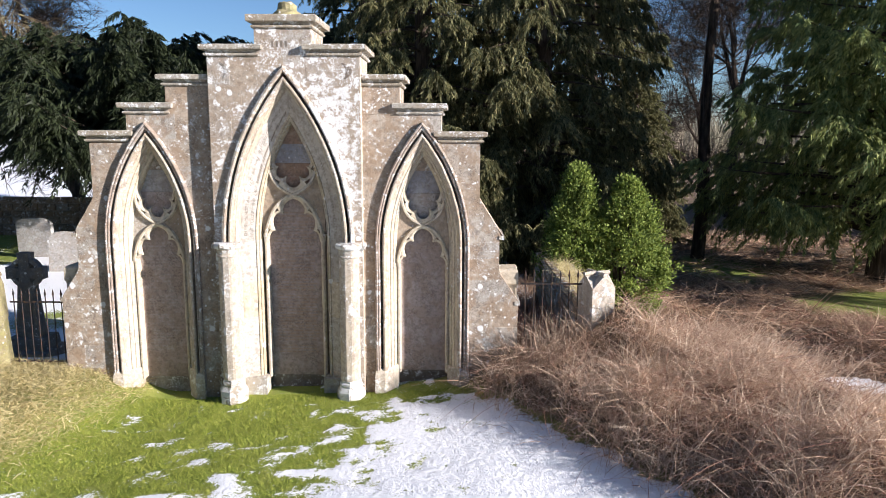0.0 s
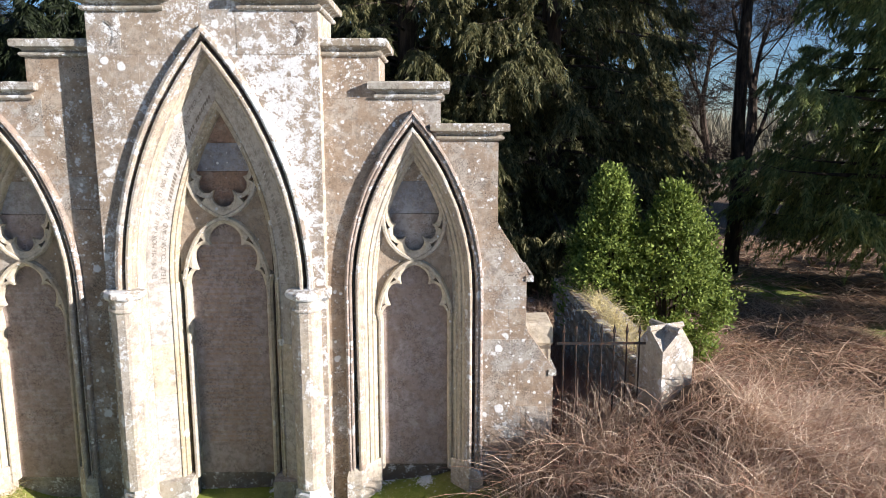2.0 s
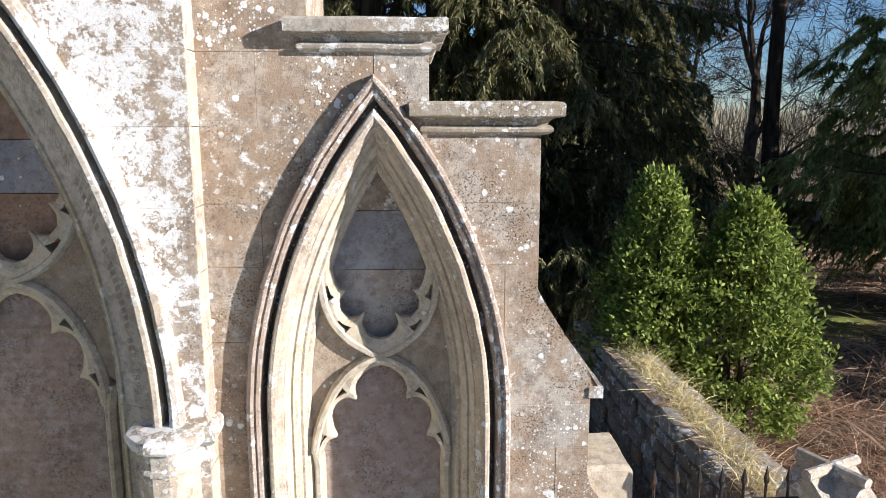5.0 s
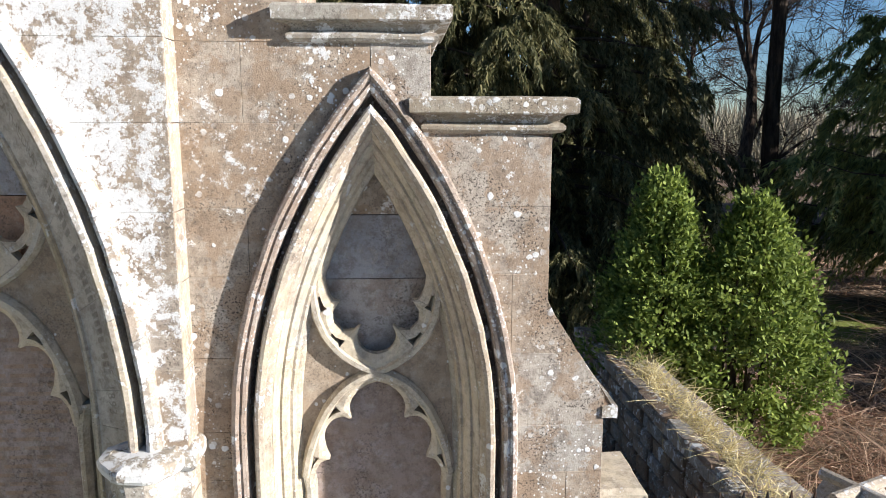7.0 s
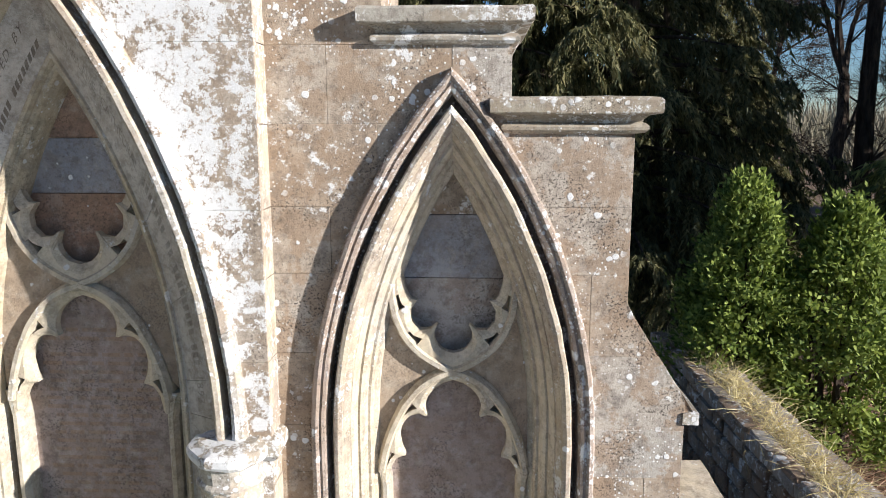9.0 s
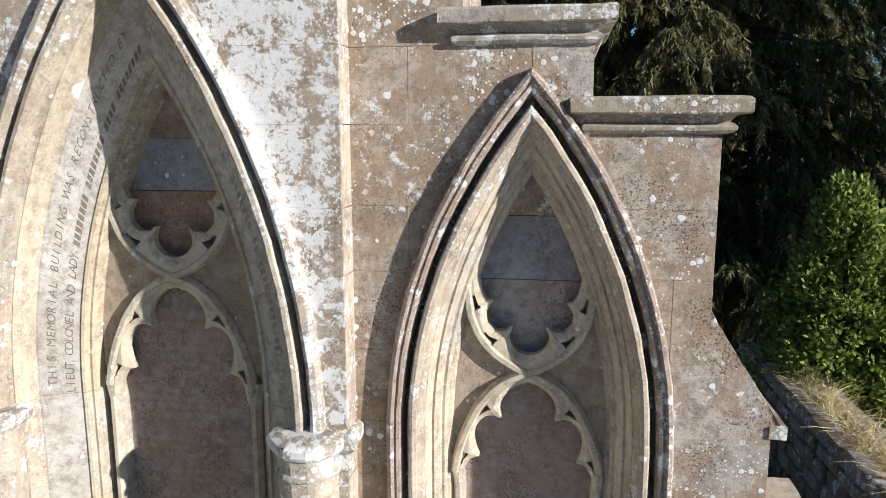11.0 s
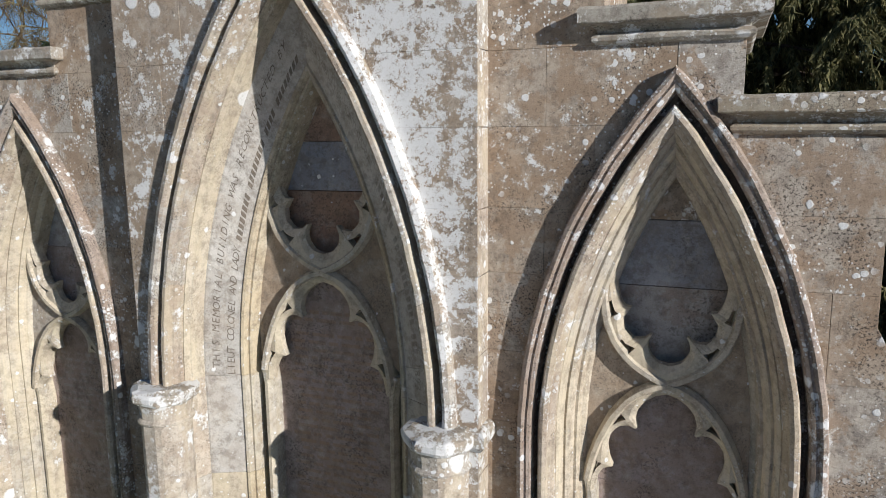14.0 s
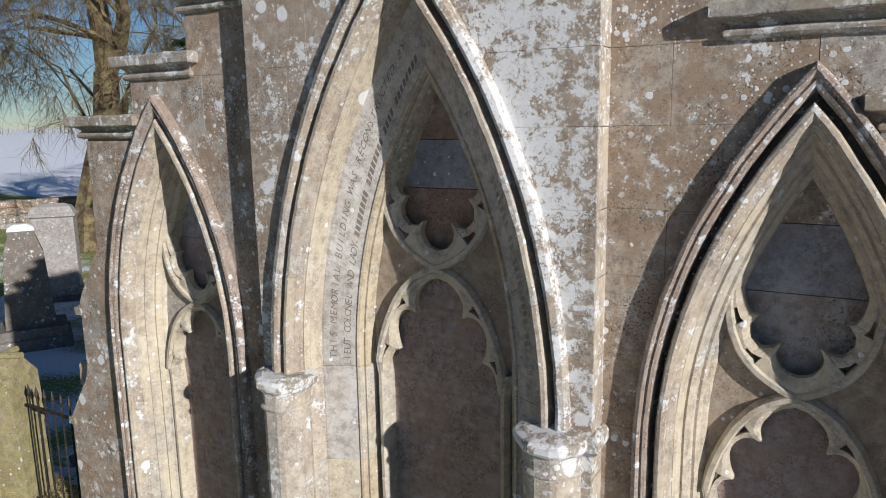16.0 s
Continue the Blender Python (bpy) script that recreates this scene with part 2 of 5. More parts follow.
class Arch:
    """A two-centred pointed arch: half width w at the springing zs, apex at za."""

    def __init__(self, x, zs, w, za, zb):
        rise = za - zs
        self.x, self.zs, self.zb = x, zs, zb
        self.c = (rise * rise - w * w) / (2 * w)
        self.r = self.c + w

    def half(self, z, d=0.0):
        r = self.r - d
        if z <= self.zs:
            return r - self.c
        q = r * r - (z - self.zs) ** 2
        return max(0.0, math.sqrt(q) - self.c) if q > 0 else 0.0

    def apex(self, d=0.0):
        return self.zs + math.sqrt((self.r - d) ** 2 - self.c ** 2)

    def point(self, d, s, side):
        """s below 0: down the jamb to -1; 0 to 1: springing to apex. Gives x, z."""
        r = self.r - d
        if s < 0:
            return self.x + side * (r - self.c), self.zs + s * (self.zs - self.zb)
        a = s * math.acos(min(1, self.c / r))
        return self.x + side * (r * math.cos(a) - self.c), self.zs + r * math.sin(a)

    def course(self, bm, profile, y, s0, s1, side, n=8, jitter=0.0):
        """A closed moulding between s0 and s1. profile: (inward, depth) pairs."""
        rings = []
        for i in range(n + 1):
            s = s0 + (s1 - s0) * i / n
            ring = []
            for d, q in profile:
                x, z = self.point(d, s, side)
                ring.append((x, y + q + jitter, z))
            rings.append(ring)
        loft(bm, rings)


ARCH_R = Arch(XR, 2.30, 0.665, 4.02, 0.48)
ARCH_L = Arch(XL, 2.30, 0.665, 4.02, 0.40)
ARCH_C = Arch(XB, 2.36, 0.925, 4.76, 2.36)
STEPS = [(2.735, 3.74), (2.18, 4.12), (1.615, 4.50)]


def edge_r(z):
    """Half width of the wing, buttress and steps together, at height z."""
    if z > 4.12:
        return 1.615
    if z > 3.74:
        return 2.18
    if z > 2.96:
        return 2.72
    if z > 2.44:
        return 2.72 + (2.96 - z) / 0.52 * 0.335
    if z > 1.93:
        return 3.005
    if z > 1.50:
        return 3.005 + (1.93 - z) / 0.43 * 0.29
    return 3.28


memorial = thing("memorial_wall", "stepped gothic sandstone memorial wall with three pointed blind arches", "memorial")


def strips(bm, zlist, left, right, y0, y1):
    """A solid between two side lines given as functions of z."""
    rings = []
    for z in zlist:
        a, b = left(z), right(z)
        if b - a < 0.004:
            b = a + 0.004
        rings.append([(a, y0, z), (b, y0, z), (b, y1, z), (a, y1, z)])
    loft(bm, rings)


def zsteps(z0, z1, breaks=(), step=0.08):
    n = max(1, int((z1 - z0) / step))
    zs = {round(z0 + (z1 - z0) * i / n, 4) for i in range(n + 1)}
    for b in breaks:
        if z0 < b < z1:
            zs |= {round(b - 0.001, 4), round(b + 0.001, 4)}
    return sorted(zs)


BREAKS = (4.12, 3.74, 2.96, 2.44, 1.93, 1.50)
UNDER = 0.03      # how far the ashlar runs under the hood moulds

# core behind the ashlar
bm = bmesh.new()
for side, arch in ((1, ARCH_R), (-1, ARCH_L)):
    def outer(z, side=side):
        return XM + side * (edge_r(z) - 0.012)

    def arch_out(z, side=side, arch=arch):
        return arch.x + side * arch.half(z, UNDER + 0.01)

    def arch_in(z, side=side, arch=arch):
        return arch.x - side * arch.half(z, UNDER + 0.01)

    def bay(z, side=side):
        return XB + side * (BAY - 0.02)
    zz = zsteps(-0.3, 4.49, BREAKS)
    low = [z for z in zz if z < arch.apex(UNDER) + 0.02]
    a = (arch_out, outer) if side > 0 else (outer, arch_out)
    strips(bm, [z for z in low if z <= 3.739], *a, YW + 0.012, YP + 0.2)
    strips(bm, [z for z in low if z >= 3.741], *a, YW + 0.012, YP + 0.2)
    b = (bay, arch_in) if side > 0 else (arch_in, bay)
    strips(bm, low, *b, YW + 0.012, YP + 0.2)
    top = [z for z in zz if z >= arch.apex(UNDER) + 0.02]
    for lo, hi in ((0, 4.1195), (4.1205, 9)):
        t = [z for z in top if lo < z < hi]
        strips(bm, t, *((bay, outer) if side > 0 else (outer, bay)), YW + 0.012, YP + 0.2)
    # the back of the wall
    for lo, hi in ((-1, 3.7395), (3.7405, 4.1195), (4.1205, 9)):
        t = [z for z in zz if lo < z < hi]
        strips(bm, t, *((bay, outer) if side > 0 else (outer, bay)), YP + 0.06, YP + 0.40)
    # flank of the bay
    def bay_edge(z, side=side):
        return XB + side * (BAY - 0.012)

    def hood_c(z, side=side):
        return XB + side * (ARCH_C.half(z, UNDER + 0.01) if z > 2.36 else 0.80)
    t = zsteps(-0.3, 4.87, (2.36,))
    strips(bm, t, *((hood_c, bay_edge) if side > 0 else (bay_edge, hood_c)), YB + 0.012, YP + 0.2)
box(bm, XB - BAY + 0.03, XB + BAY - 0.03, YP + 0.06, YP + 0.40, -0.3, 4.87)
box(bm, XB - 0.37, XB + 0.37, YB + 0.012, YP + 0.40, 4.87, 5.23)
part("wall_core", bm, M_CORE, memorial)


def coping(x0, x1, y0, y1, z, h=0.15, o=0.085):
    """Weathered coping: roll, hollow and square-edged slab, mitred round its ends."""
    bm = bmesh.new()
    prof = [(0.0, -0.005), (0.022, 0.0), (0.034, 0.012), (0.036, 0.026), (0.024, 0.04), (0.010, 0.046), (0.014, 0.058), (0.036, 0.075),
            (o - 0.006, 0.080), (o, 0.086), (o + 0.003, h - 0.012), (o - 0.008, h), (o - 0.05, h + 0.006)]
    rings = []
    for q, dz in prof:
        rings.append([(x0 - q, y0 - q, z + dz), (x1 + q, y0 - q, z + dz), (x1 + q, y1 + q, z + dz), (x0 - q, y1 + q, z + dz)])
    loft(bm, rings)
    return bm


def worn(bm, amount=0.006, scale=6.0, cuts=6):
    """Subdivides long edges and roughs the surface a little."""
    long_edges = [e for e in bm.edges if e.calc_length() > 0.25]
    bmesh.ops.subdivide_edges(bm, edges=long_edges, cuts=cuts, use_grid_fill=True)
    for v in bm.verts:
        v.co += Vector(noise.noise_vector(v.co * scale)) * amount
    return bm


for side in (1, -1):
    for (e, z), inner in zip(STEPS, (2.17, 1.60, 1.02)):
        xs = sorted((XM + side * e, XM + side * (inner - 0.0)))
        part("coping", worn(coping(*xs, YW, YP + 0.40, z)), M_COPE, memorial, "moulded coping slab with lichen")
    xs = sorted((XB + side * BAY, XB + side * 0.36))
    part("coping", worn(coping(*xs, YB, YP + 0.40, 4.88)), M_COPE, memorial, "moulded coping slab with lichen")
part("coping", worn(coping(XB - 0.38, XB + 0.38, YB, YP + 0.40, 5.24, 0.17)), M_COPE, memorial, "moulded topmost coping slab")
bm = bmesh.new()
loft(bm, [[(XB + 0.02 + r * math.cos(a) * (1 + 0.2 * math.sin(3 * a)), 7.86 + r * math.sin(a), z) for a in np.linspace(0, 2 * math.pi, 14)[:-1]]
          for r, z in ((0.20, 5.39), (0.19, 5.46), (0.13, 5.50), (0.11, 5.58), (0.06, 5.61))])
part("finial_stump", worn(bm, 0.03, 9, 1), M_MOSS, memorial, "broken mossy finial stump")

# ashlar
COURSES = [-0.3, 0.12, 0.46, 0.80, 1.13, 1.50, 1.82, 2.12, 2.36, 2.72, 3.10, 3.41, 3.78, 4.12, 4.495]
BAY_COURSES = [-0.3, 0.12, 0.46, 0.80, 1.13, 1.50, 1.82, 2.12, 2.36, 2.72, 3.10, 3.41, 3.78, 4.12, 4.50, 4.875]


def ashlar(z0, z1, left, right, x0, x1, y, material, name="ashlar_block"):
    """One dressed block, bounded by joints at x0 and x1 and by the side lines."""
    g = 0.0005
    zl = [z for z in zsteps(z0 + g, z1 - g, (), 0.06)]
    pts = []
    for z in zl:
        a, b = max(left(z), x0 + g), min(right(z), x1 - g)
        if b - a > 0.012:
            pts.append((a, b, z))
    if len(pts) < 2 or pts[-1][2] - pts[0][2] < 0.04:
        return
    if max(b - a for a, b, z in pts) < 0.03:
        return
    q = random.uniform(-0.001, 0.002)
    e = 0.0013
    bm = bmesh.new()
    outline = [(a, z) for a, b, z in pts] + [(b, z) for a, b, z in reversed(pts)]
    cx, cz = sum(p[0] for p in outline) / len(outline), sum(p[1] for p in outline) / len(outline)
    zlo, zhi = pts[0][2], pts[-1][2]

    def inset(k, p):
        i = k if k < len(pts) else 2 * len(pts) - 1 - k
        a, b, z = pts[i]
        x = p[0] + (e if k < len(pts) else -e)
        zz = min(max(z, zlo + e), zhi - e)
        return (x, zz)
    back = [(x, y + 0.05, z) for x, z in outline]
    mid = [(x, y + e - q, z) for x, z in outline]
    fro = [(*inset(k, p)[:1], y - q, inset(k, p)[1]) for k, p in enumerate(outline)]
    n = len(outline)
    vb, vm, vf = ([bm.verts.new(p) for p in r] for r in (back, mid, fro))
    for r0, r1 in ((vb, vm), (vm, vf)):
        for i in range(n):
            j = (i + 1) % n
            bm.faces.new((r0[i], r0[j], r1[j], r1[i]))
    m = len(pts)
    for i in range(m - 1):
        bm.faces.new((vf[i], vf[i + 1], vf[n - 2 - i], vf[n - 1 - i]))
    part(name, bm, material, memorial)


def joints(a, b, length, shift):
    out, x = [a], a + length * shift
    while x < b - 0.2:
        if x > a + 0.12:
            out.append(x)
        x += length * random.uniform(0.75, 1.3)
    return out + [b]


NOBOUND = (lambda z: -99.0, lambda z: 99.0)
for k, (z0, z1) in enumerate(zip(COURSES, COURSES[1:])):
    for side, arch in ((1, ARCH_R), (-1, ARCH_L)):
        def outl(z, side=side):
            return XM + side * edge_r(z)
        ends = sorted((XB + side * (BAY - 0.004), XM + side * max(edge_r(z0 + 0.01), edge_r(z1 - 0.01))))
        lft = (lambda z: -99.0) if side > 0 else outl
        rgt = outl if side > 0 else (lambda z: 99.0)
        if z0 >= arch.apex(UNDER) - 0.06:
            js = joints(*ends, 0.62, 0.45 + 0.4 * (k % 2))
            for a, b in zip(js, js[1:]):
                ashlar(z0, z1, lft, rgt, a, b, YW, M_WING)
        else:
            al = (lambda z, arch=arch: arch.x - arch.half(z, UNDER))
            ar = (lambda z, arch=arch: arch.x + arch.half(z, UNDER))
            js = joints(ends[0], arch.x, 0.55, 0.5 + 0.4 * (k % 2))
            for a, b in zip(js, js[1:]):
                ashlar(z0, z1, lft, al, a, b, YW, M_WING)
            js = joints(arch.x, ends[1], 0.55, 0.75 + 0.4 * (k % 2))
            for a, b in zip(js, js[1:]):
                ashlar(z0, z1, ar, rgt, a, b, YW, M_WING)
for k, (z0, z1) in enumerate(zip(BAY_COURSES, BAY_COURSES[1:])):
    for side in (1, -1):
        def hood(z, side=side):
            return XB + side * (ARCH_C.half(z, UNDER) if z > 2.36 else 0.82)
        ends = sorted((XB, XB + side * BAY))
        js = joints(*ends, 0.5, 0.6 + 0.3 * (k % 2))
        for a, b in zip(js, js[1:]):
            if side > 0:
                ashlar(z0, z1, hood, NOBOUND[1], a, b, YB, M_BAY)
            else:
                ashlar(z0, z1, NOBOUND[0], hood, a, b, YB, M_BAY)
    # return faces of the bay, one block a course
    for side in (1, -1):
        bm = bmesh.new()
        xs = sorted((XB + side * (BAY - 0.012), XB + side * (BAY + random.uniform(0, 0.003))))
        box(bm, *xs, YB + 0.004, YW + 0.01 if z0 < 4.4 else YP + 0.3, z0 + 0.0025, z1 - 0.0025)
        part("return_block", bm, M_HOOD, memorial)
for a, b in ((-0.38, -0.02), (-0.02, 0.38)):
    ashlar(4.875, 5.235, *NOBOUND, XB + a, XB + b, YB, M_BAY)
for side in (1, -1):
    bm = bmesh.new()
    xs = sorted((XB + side * 0.37, XB + side * 0.382))
    box(bm, *xs, YB + 0.005, YP + 0.39, 4.88, 5.235)
    part("return_block", bm, M_BAY, memorial)
# side faces of the wings and buttresses
for side in (1, -1):
    for z0, z1 in zip(COURSES, COURSES[1:]):
        bm = bmesh.new()
        zl = zsteps(z0 + 0.002, z1 - 0.002, BREAKS)
        rings = []
        for z in zl:
            x = XM + side * edge_r(z)
            xs = sorted((x - side * 0.012, x))
            rings.append([(xs[0], YW + 0.02, z), (xs[1], YW + 0.004, z), (xs[1], YP + 0.40, z), (xs[0], YP + 0.40, z)])
        loft(bm, rings)
        part("quoin_block", bm, M_WING, memorial)
# the drip ledges of the buttress weatherings
for side in (1, -1):
    for e, z in ((3.055, 2.44), (3.295, 1.50)):
        bm = bmesh.new()
        xs = sorted((XM + side * (e - 0.06), XM + side * (e + 0.015)))
        box(bm, *xs, YW - 0.012, YP + 0.41, z - 0.045, z + 0.012)
        part("weathering_ledge", worn(bm, 0.004, 8, 3), M_COPE, memorial)

# arch mouldings
P_HOOD = [(0.0, -0.050), (0.008, -0.066), (0.024, -0.072), (0.034, -0.064), (0.038, -0.053), (0.044, -0.053), (0.050, -0.061), (0.064, -0.056), (0.074, -0.03), (0.077, 0.145), (0.0, 0.145)]
P_GROOVE = [(0.055, 0.18), (0.055, 0.055), (0.12, 0.055), (0.12, 0.18)]
P_ORDER = [(0.104, 0.15), (0.104, -0.045), (0.112, -0.058), (0.128, -0.062), (0.146, -0.050), (0.150, -0.020), (0.158, -0.012), (0.170, 0.004), (0.174, 0.03), (0.174, 0.15)]
P_REVEAL = [(0.165, 0.31), (0.165, 0.035), (0.176, 0.03), (0.190, 0.045), (0.198, 0.075), (0.200, 0.085), (0.212, 0.08), (0.228, 0.095), (0.238, 0.13), (0.240, 0.142),
            (0.254, 0.14), (0.262, 0.16), (0.266, 0.185), (0.275, 0.19), (0.285, 0.20), (0.292, 0.215), (0.292, 0.31)]


def arch_stones(arch, y, profile, name, material, cuts, label="", n=8, lows=(-1.0,)):
    for side in (1, -1):
        marks = [*lows, *cuts]
        for i, (a, b) in enumerate(zip(marks, marks[1:])):
            bm = bmesh.new()
            g = 0.0004
            arch.course(bm, profile, y, a + (g if i else 0), b - (g if b < 1 else 0), side, n if b > 0 else 1, random.uniform(-0.0006, 0.0006))
            if material in (M_HOOD, M_SIDEHOOD, M_CROWNHOOD):
                for v in bm.verts:
                    v.co += Vector(noise.noise_vector(v.co * 9)) * 0.0045
            part(name, bm, material, memorial, label)


for arch in (ARCH_R, ARCH_L):
    arch_stones(arch, YW, P_HOOD, "hood_stone", M_SIDEHOOD, (-0.62, -0.3, 0.0, 0.22, 0.47, 0.74, 1.0))
    # groove shade is partly painted in by this dark stone
    arch_stones(arch, YW, P_GROOVE, "groove_stone", M_RECESS, (-0.5, 0.0, 0.5, 1.0))
    arch_stones(arch, YW, P_ORDER, "arch_stone", M_HOOD, (-0.55, -0.2, 0.0, 0.33, 0.66, 1.0))
    arch_stones(arch, YW, P_REVEAL, "reveal_stone", M_CREAM, (-0.66, -0.33, 0.0, 0.3, 0.62, 1.0))

Q_HOOD = [(0.0, -0.04), (0.012, -0.058), (0.04, -0.066), (0.058, -0.056), (0.064, -0.035), (0.066, 0.145), (0.0, 0.145)]
Q_GROOVE = [(0.045, 0.20), (0.045, 0.14), (0.13, 0.14), (0.13, 0.20)]
Q_ORDER = [(0.098, 0.15), (0.098, -0.045), (0.106, -0.056), (0.126, -0.058), (0.140, -0.045), (0.145, -0.015), (0.152, -0.010), (0.160, 0.010), (0.165, 0.04), (0.165, 0.15)]
Q_PLAIN = [(0.155, 0.30), (0.155, 0.05), (0.172, 0.048), (0.180, 0.07), (0.184, 0.085), (0.190, 0.09), (0.200, 0.18), (0.200, 0.30)]
Q_BAND = [(0.196, 0.36), (0.200, 0.18), (0.210, 0.182), (0.392, 0.272), (0.394, 0.36)]
Q_INNER = [(0.390, 0.46), (0.390, 0.272), (0.400, 0.262), (0.414, 0.268), (0.422, 0.285), (0.424, 0.30), (0.438, 0.298), (0.446, 0.315), (0.450, 0.34), (0.458, 0.37), (0.458, 0.46)]
arch_stones(ARCH_C, YB, Q_HOOD, "hood_stone", M_CROWNHOOD, (0.20, 0.41, 0.62, 0.82, 1.0), lows=(0.0,))
# dark colour deepens the shade in the middle arch's groove
arch_stones(ARCH_C, YB, Q_GROOVE, "groove_stone", M_RECESS, (0.5, 1.0), lows=(0.0,))
arch_stones(ARCH_C, YB, Q_ORDER, "arch_stone", M_HOOD, (0.25, 0.5, 0.75, 1.0), lows=(0.0,))
arch_stones(ARCH_C, YB, Q_PLAIN, "reveal_stone", M_CREAM, (0.14, 0.4, 0.7, 1.0), lows=(0.0,))
arch_stones(ARCH_C, YB, Q_BAND, "lettered_stone", M_BAND, (0.09, 0.3, 0.52, 0.78, 1.0), lows=(0.0,))
arch_stones(ARCH_C, YB, Q_INNER, "inner_moulding", M_GOLD, (0.32, 0.66, 1.0), lows=(0.0,))
# jambs below the springing of the middle arch
Q_FACET = [(0.09, 0.30), (0.09, 0.02), (0.150, 0.045), (0.200, 0.18), (0.200, 0.30)]
ARCH_C.zb = 0.10
for side in (1, -1):
    for k, (a, b) in enumerate(((-1, -0.86), (-0.86, -0.5), (-0.5, -0.27), (-0.27, 0.0))):
        for prof, name, material in ((Q_FACET, "jamb_stone", M_COL), (Q_BAND, "jamb_slab", (M_COL, M_BAND, M_CREAM, M_BAND)[k]), (Q_INNER, "jamb_moulding", M_GOLD)):
            bm = bmesh.new()
            ARCH_C.course(bm, prof, YB, a, b - 0.001, side, 1)
            part(name, bm, material, memorial)

# columns of the middle arch
def disc(x, y, r, z, n=20, sq=0.0):
    out = []
    for i in range(n):
        a = 2 * math.pi * i / n
        k = 1 + sq * (abs(math.cos(2 * a)) - 0.5) * -0.2
        out.append((x + r * k * math.cos(a), y + r * k * math.sin(a), z))
    return out


for side in (1, -1):
    x, y = XB + side * 0.845, YB - 0.02

    def octagon(r, z):
        """An eight-sided ring with eased corners."""
        pts = []
        for i in range(8):
            for e in (-0.33, 0.33):
                a = math.pi / 8 + i * math.pi / 4 + e * 0.35
                pts.append((x + r * math.cos(a), y + r * math.sin(a), z))
        return pts
    bm = bmesh.new()
    loft(bm, [octagon(0.142, z) for z in np.linspace(0.40, 2.165, 7)])
    part("shaft", bm, M_COL, memorial, "faceted engaged column shaft")
    bm = bmesh.new()
    loft(bm, [octagon(r, z) for r, z in ((0.142, 2.16), (0.157, 2.168), (0.160, 2.180), (0.154, 2.190), (0.144, 2.197), (0.146, 2.235), (0.152, 2.265), (0.158, 2.288))])
    part("necking", bm, M_COL, memorial, "smooth bell below the capital slab")
    bm = bmesh.new()
    loft(bm, [octagon(r, z) for r, z in ((0.155, 2.282), (0.178, 2.288), (0.188, 2.302), (0.189, 2.330), (0.180, 2.350), (0.14, 2.364))])
    part("capital", worn(bm, 0.015, 15, 2), M_CAP, memorial, "ragged lichen-crusted capital slab")
    bm = bmesh.new()
    xs = sorted((x + side * 0.10, XB + side * (BAY + 0.012)))
    rings = []
    for q, z in ((0.0, 2.255), (0.02, 2.275), (0.030, 2.285), (0.032, 2.33), (0.02, 2.352), (0.0, 2.364)):
        rings.append([(xs[0], YB - q - 0.005, z), (xs[1] + (q if side > 0 else 0), YB - q - 0.005, z), (xs[1] + (q if side > 0 else 0), YW + 0.01, z), (xs[0], YW + 0.01, z)]
                     if side > 0 else [(xs[0] - q, YB - q - 0.005, z), (xs[1], YB - q - 0.005, z), (xs[1], YW + 0.01, z), (xs[0] - q, YW + 0.01, z)])
    loft(bm, rings)
    part("impost", worn(bm, 0.012, 9, 3), M_CAP, memorial, "lichen-crusted impost string")
    bm = bmesh.new()
    rings = [disc(x, y, r, z, 8) for r, z in ((0.20, -0.2), (0.20, 0.235), (0.185, 0.262), (0.155, 0.30), (0.162, 0.325), (0.158, 0.35), (0.14, 0.37), (0.143, 0.39), (0.128, 0.41))]
    loft(bm, rings)
    part("base", worn(bm, 0.012, 7, 2), M_CAP, memorial, "worn octagonal column base")
    # splayed jamb strip between column and panel stands on its own plinth
    bm = bmesh.new()
    xs = sorted((XB + side * 0.42, XB + side * 0.74))
    box(bm, *xs, YB + 0.16, YP, -0.2, 0.33)
    part("jamb_plinth", worn(bm, 0.008, 7, 3), M_COL, memorial)

for arch in (ARCH_R, ARCH_L):
    for side in (1, -1):
        bm = bmesh.new()
        xs = sorted((arch.x + side * 0.36, arch.x + side * 0.675))
        z0 = arch.zb
        rings = []
        xo, xi = (xs[1], xs[0]) if side > 0 else (xs[0], xs[1])
        for q, z in ((0.0, -0.2), (0.0, z0 - 0.06), (0.015, z0 + 0.0), (0.03, z0 + 0.02)):
            rings.append([(xo - side * q, YW + 0.02, z), (xo - side * q, YW - 0.085 + q, z), (xo - side * 0.14, YW - 0.06 + q, z), (xi, YW + 0.17 + q, z), (xi, YP, z), (xo - side * q, YP, z)])
        loft(bm, rings)
        part("arch_plinth", worn(bm, 0.006, 7, 3), M_COL, memorial)

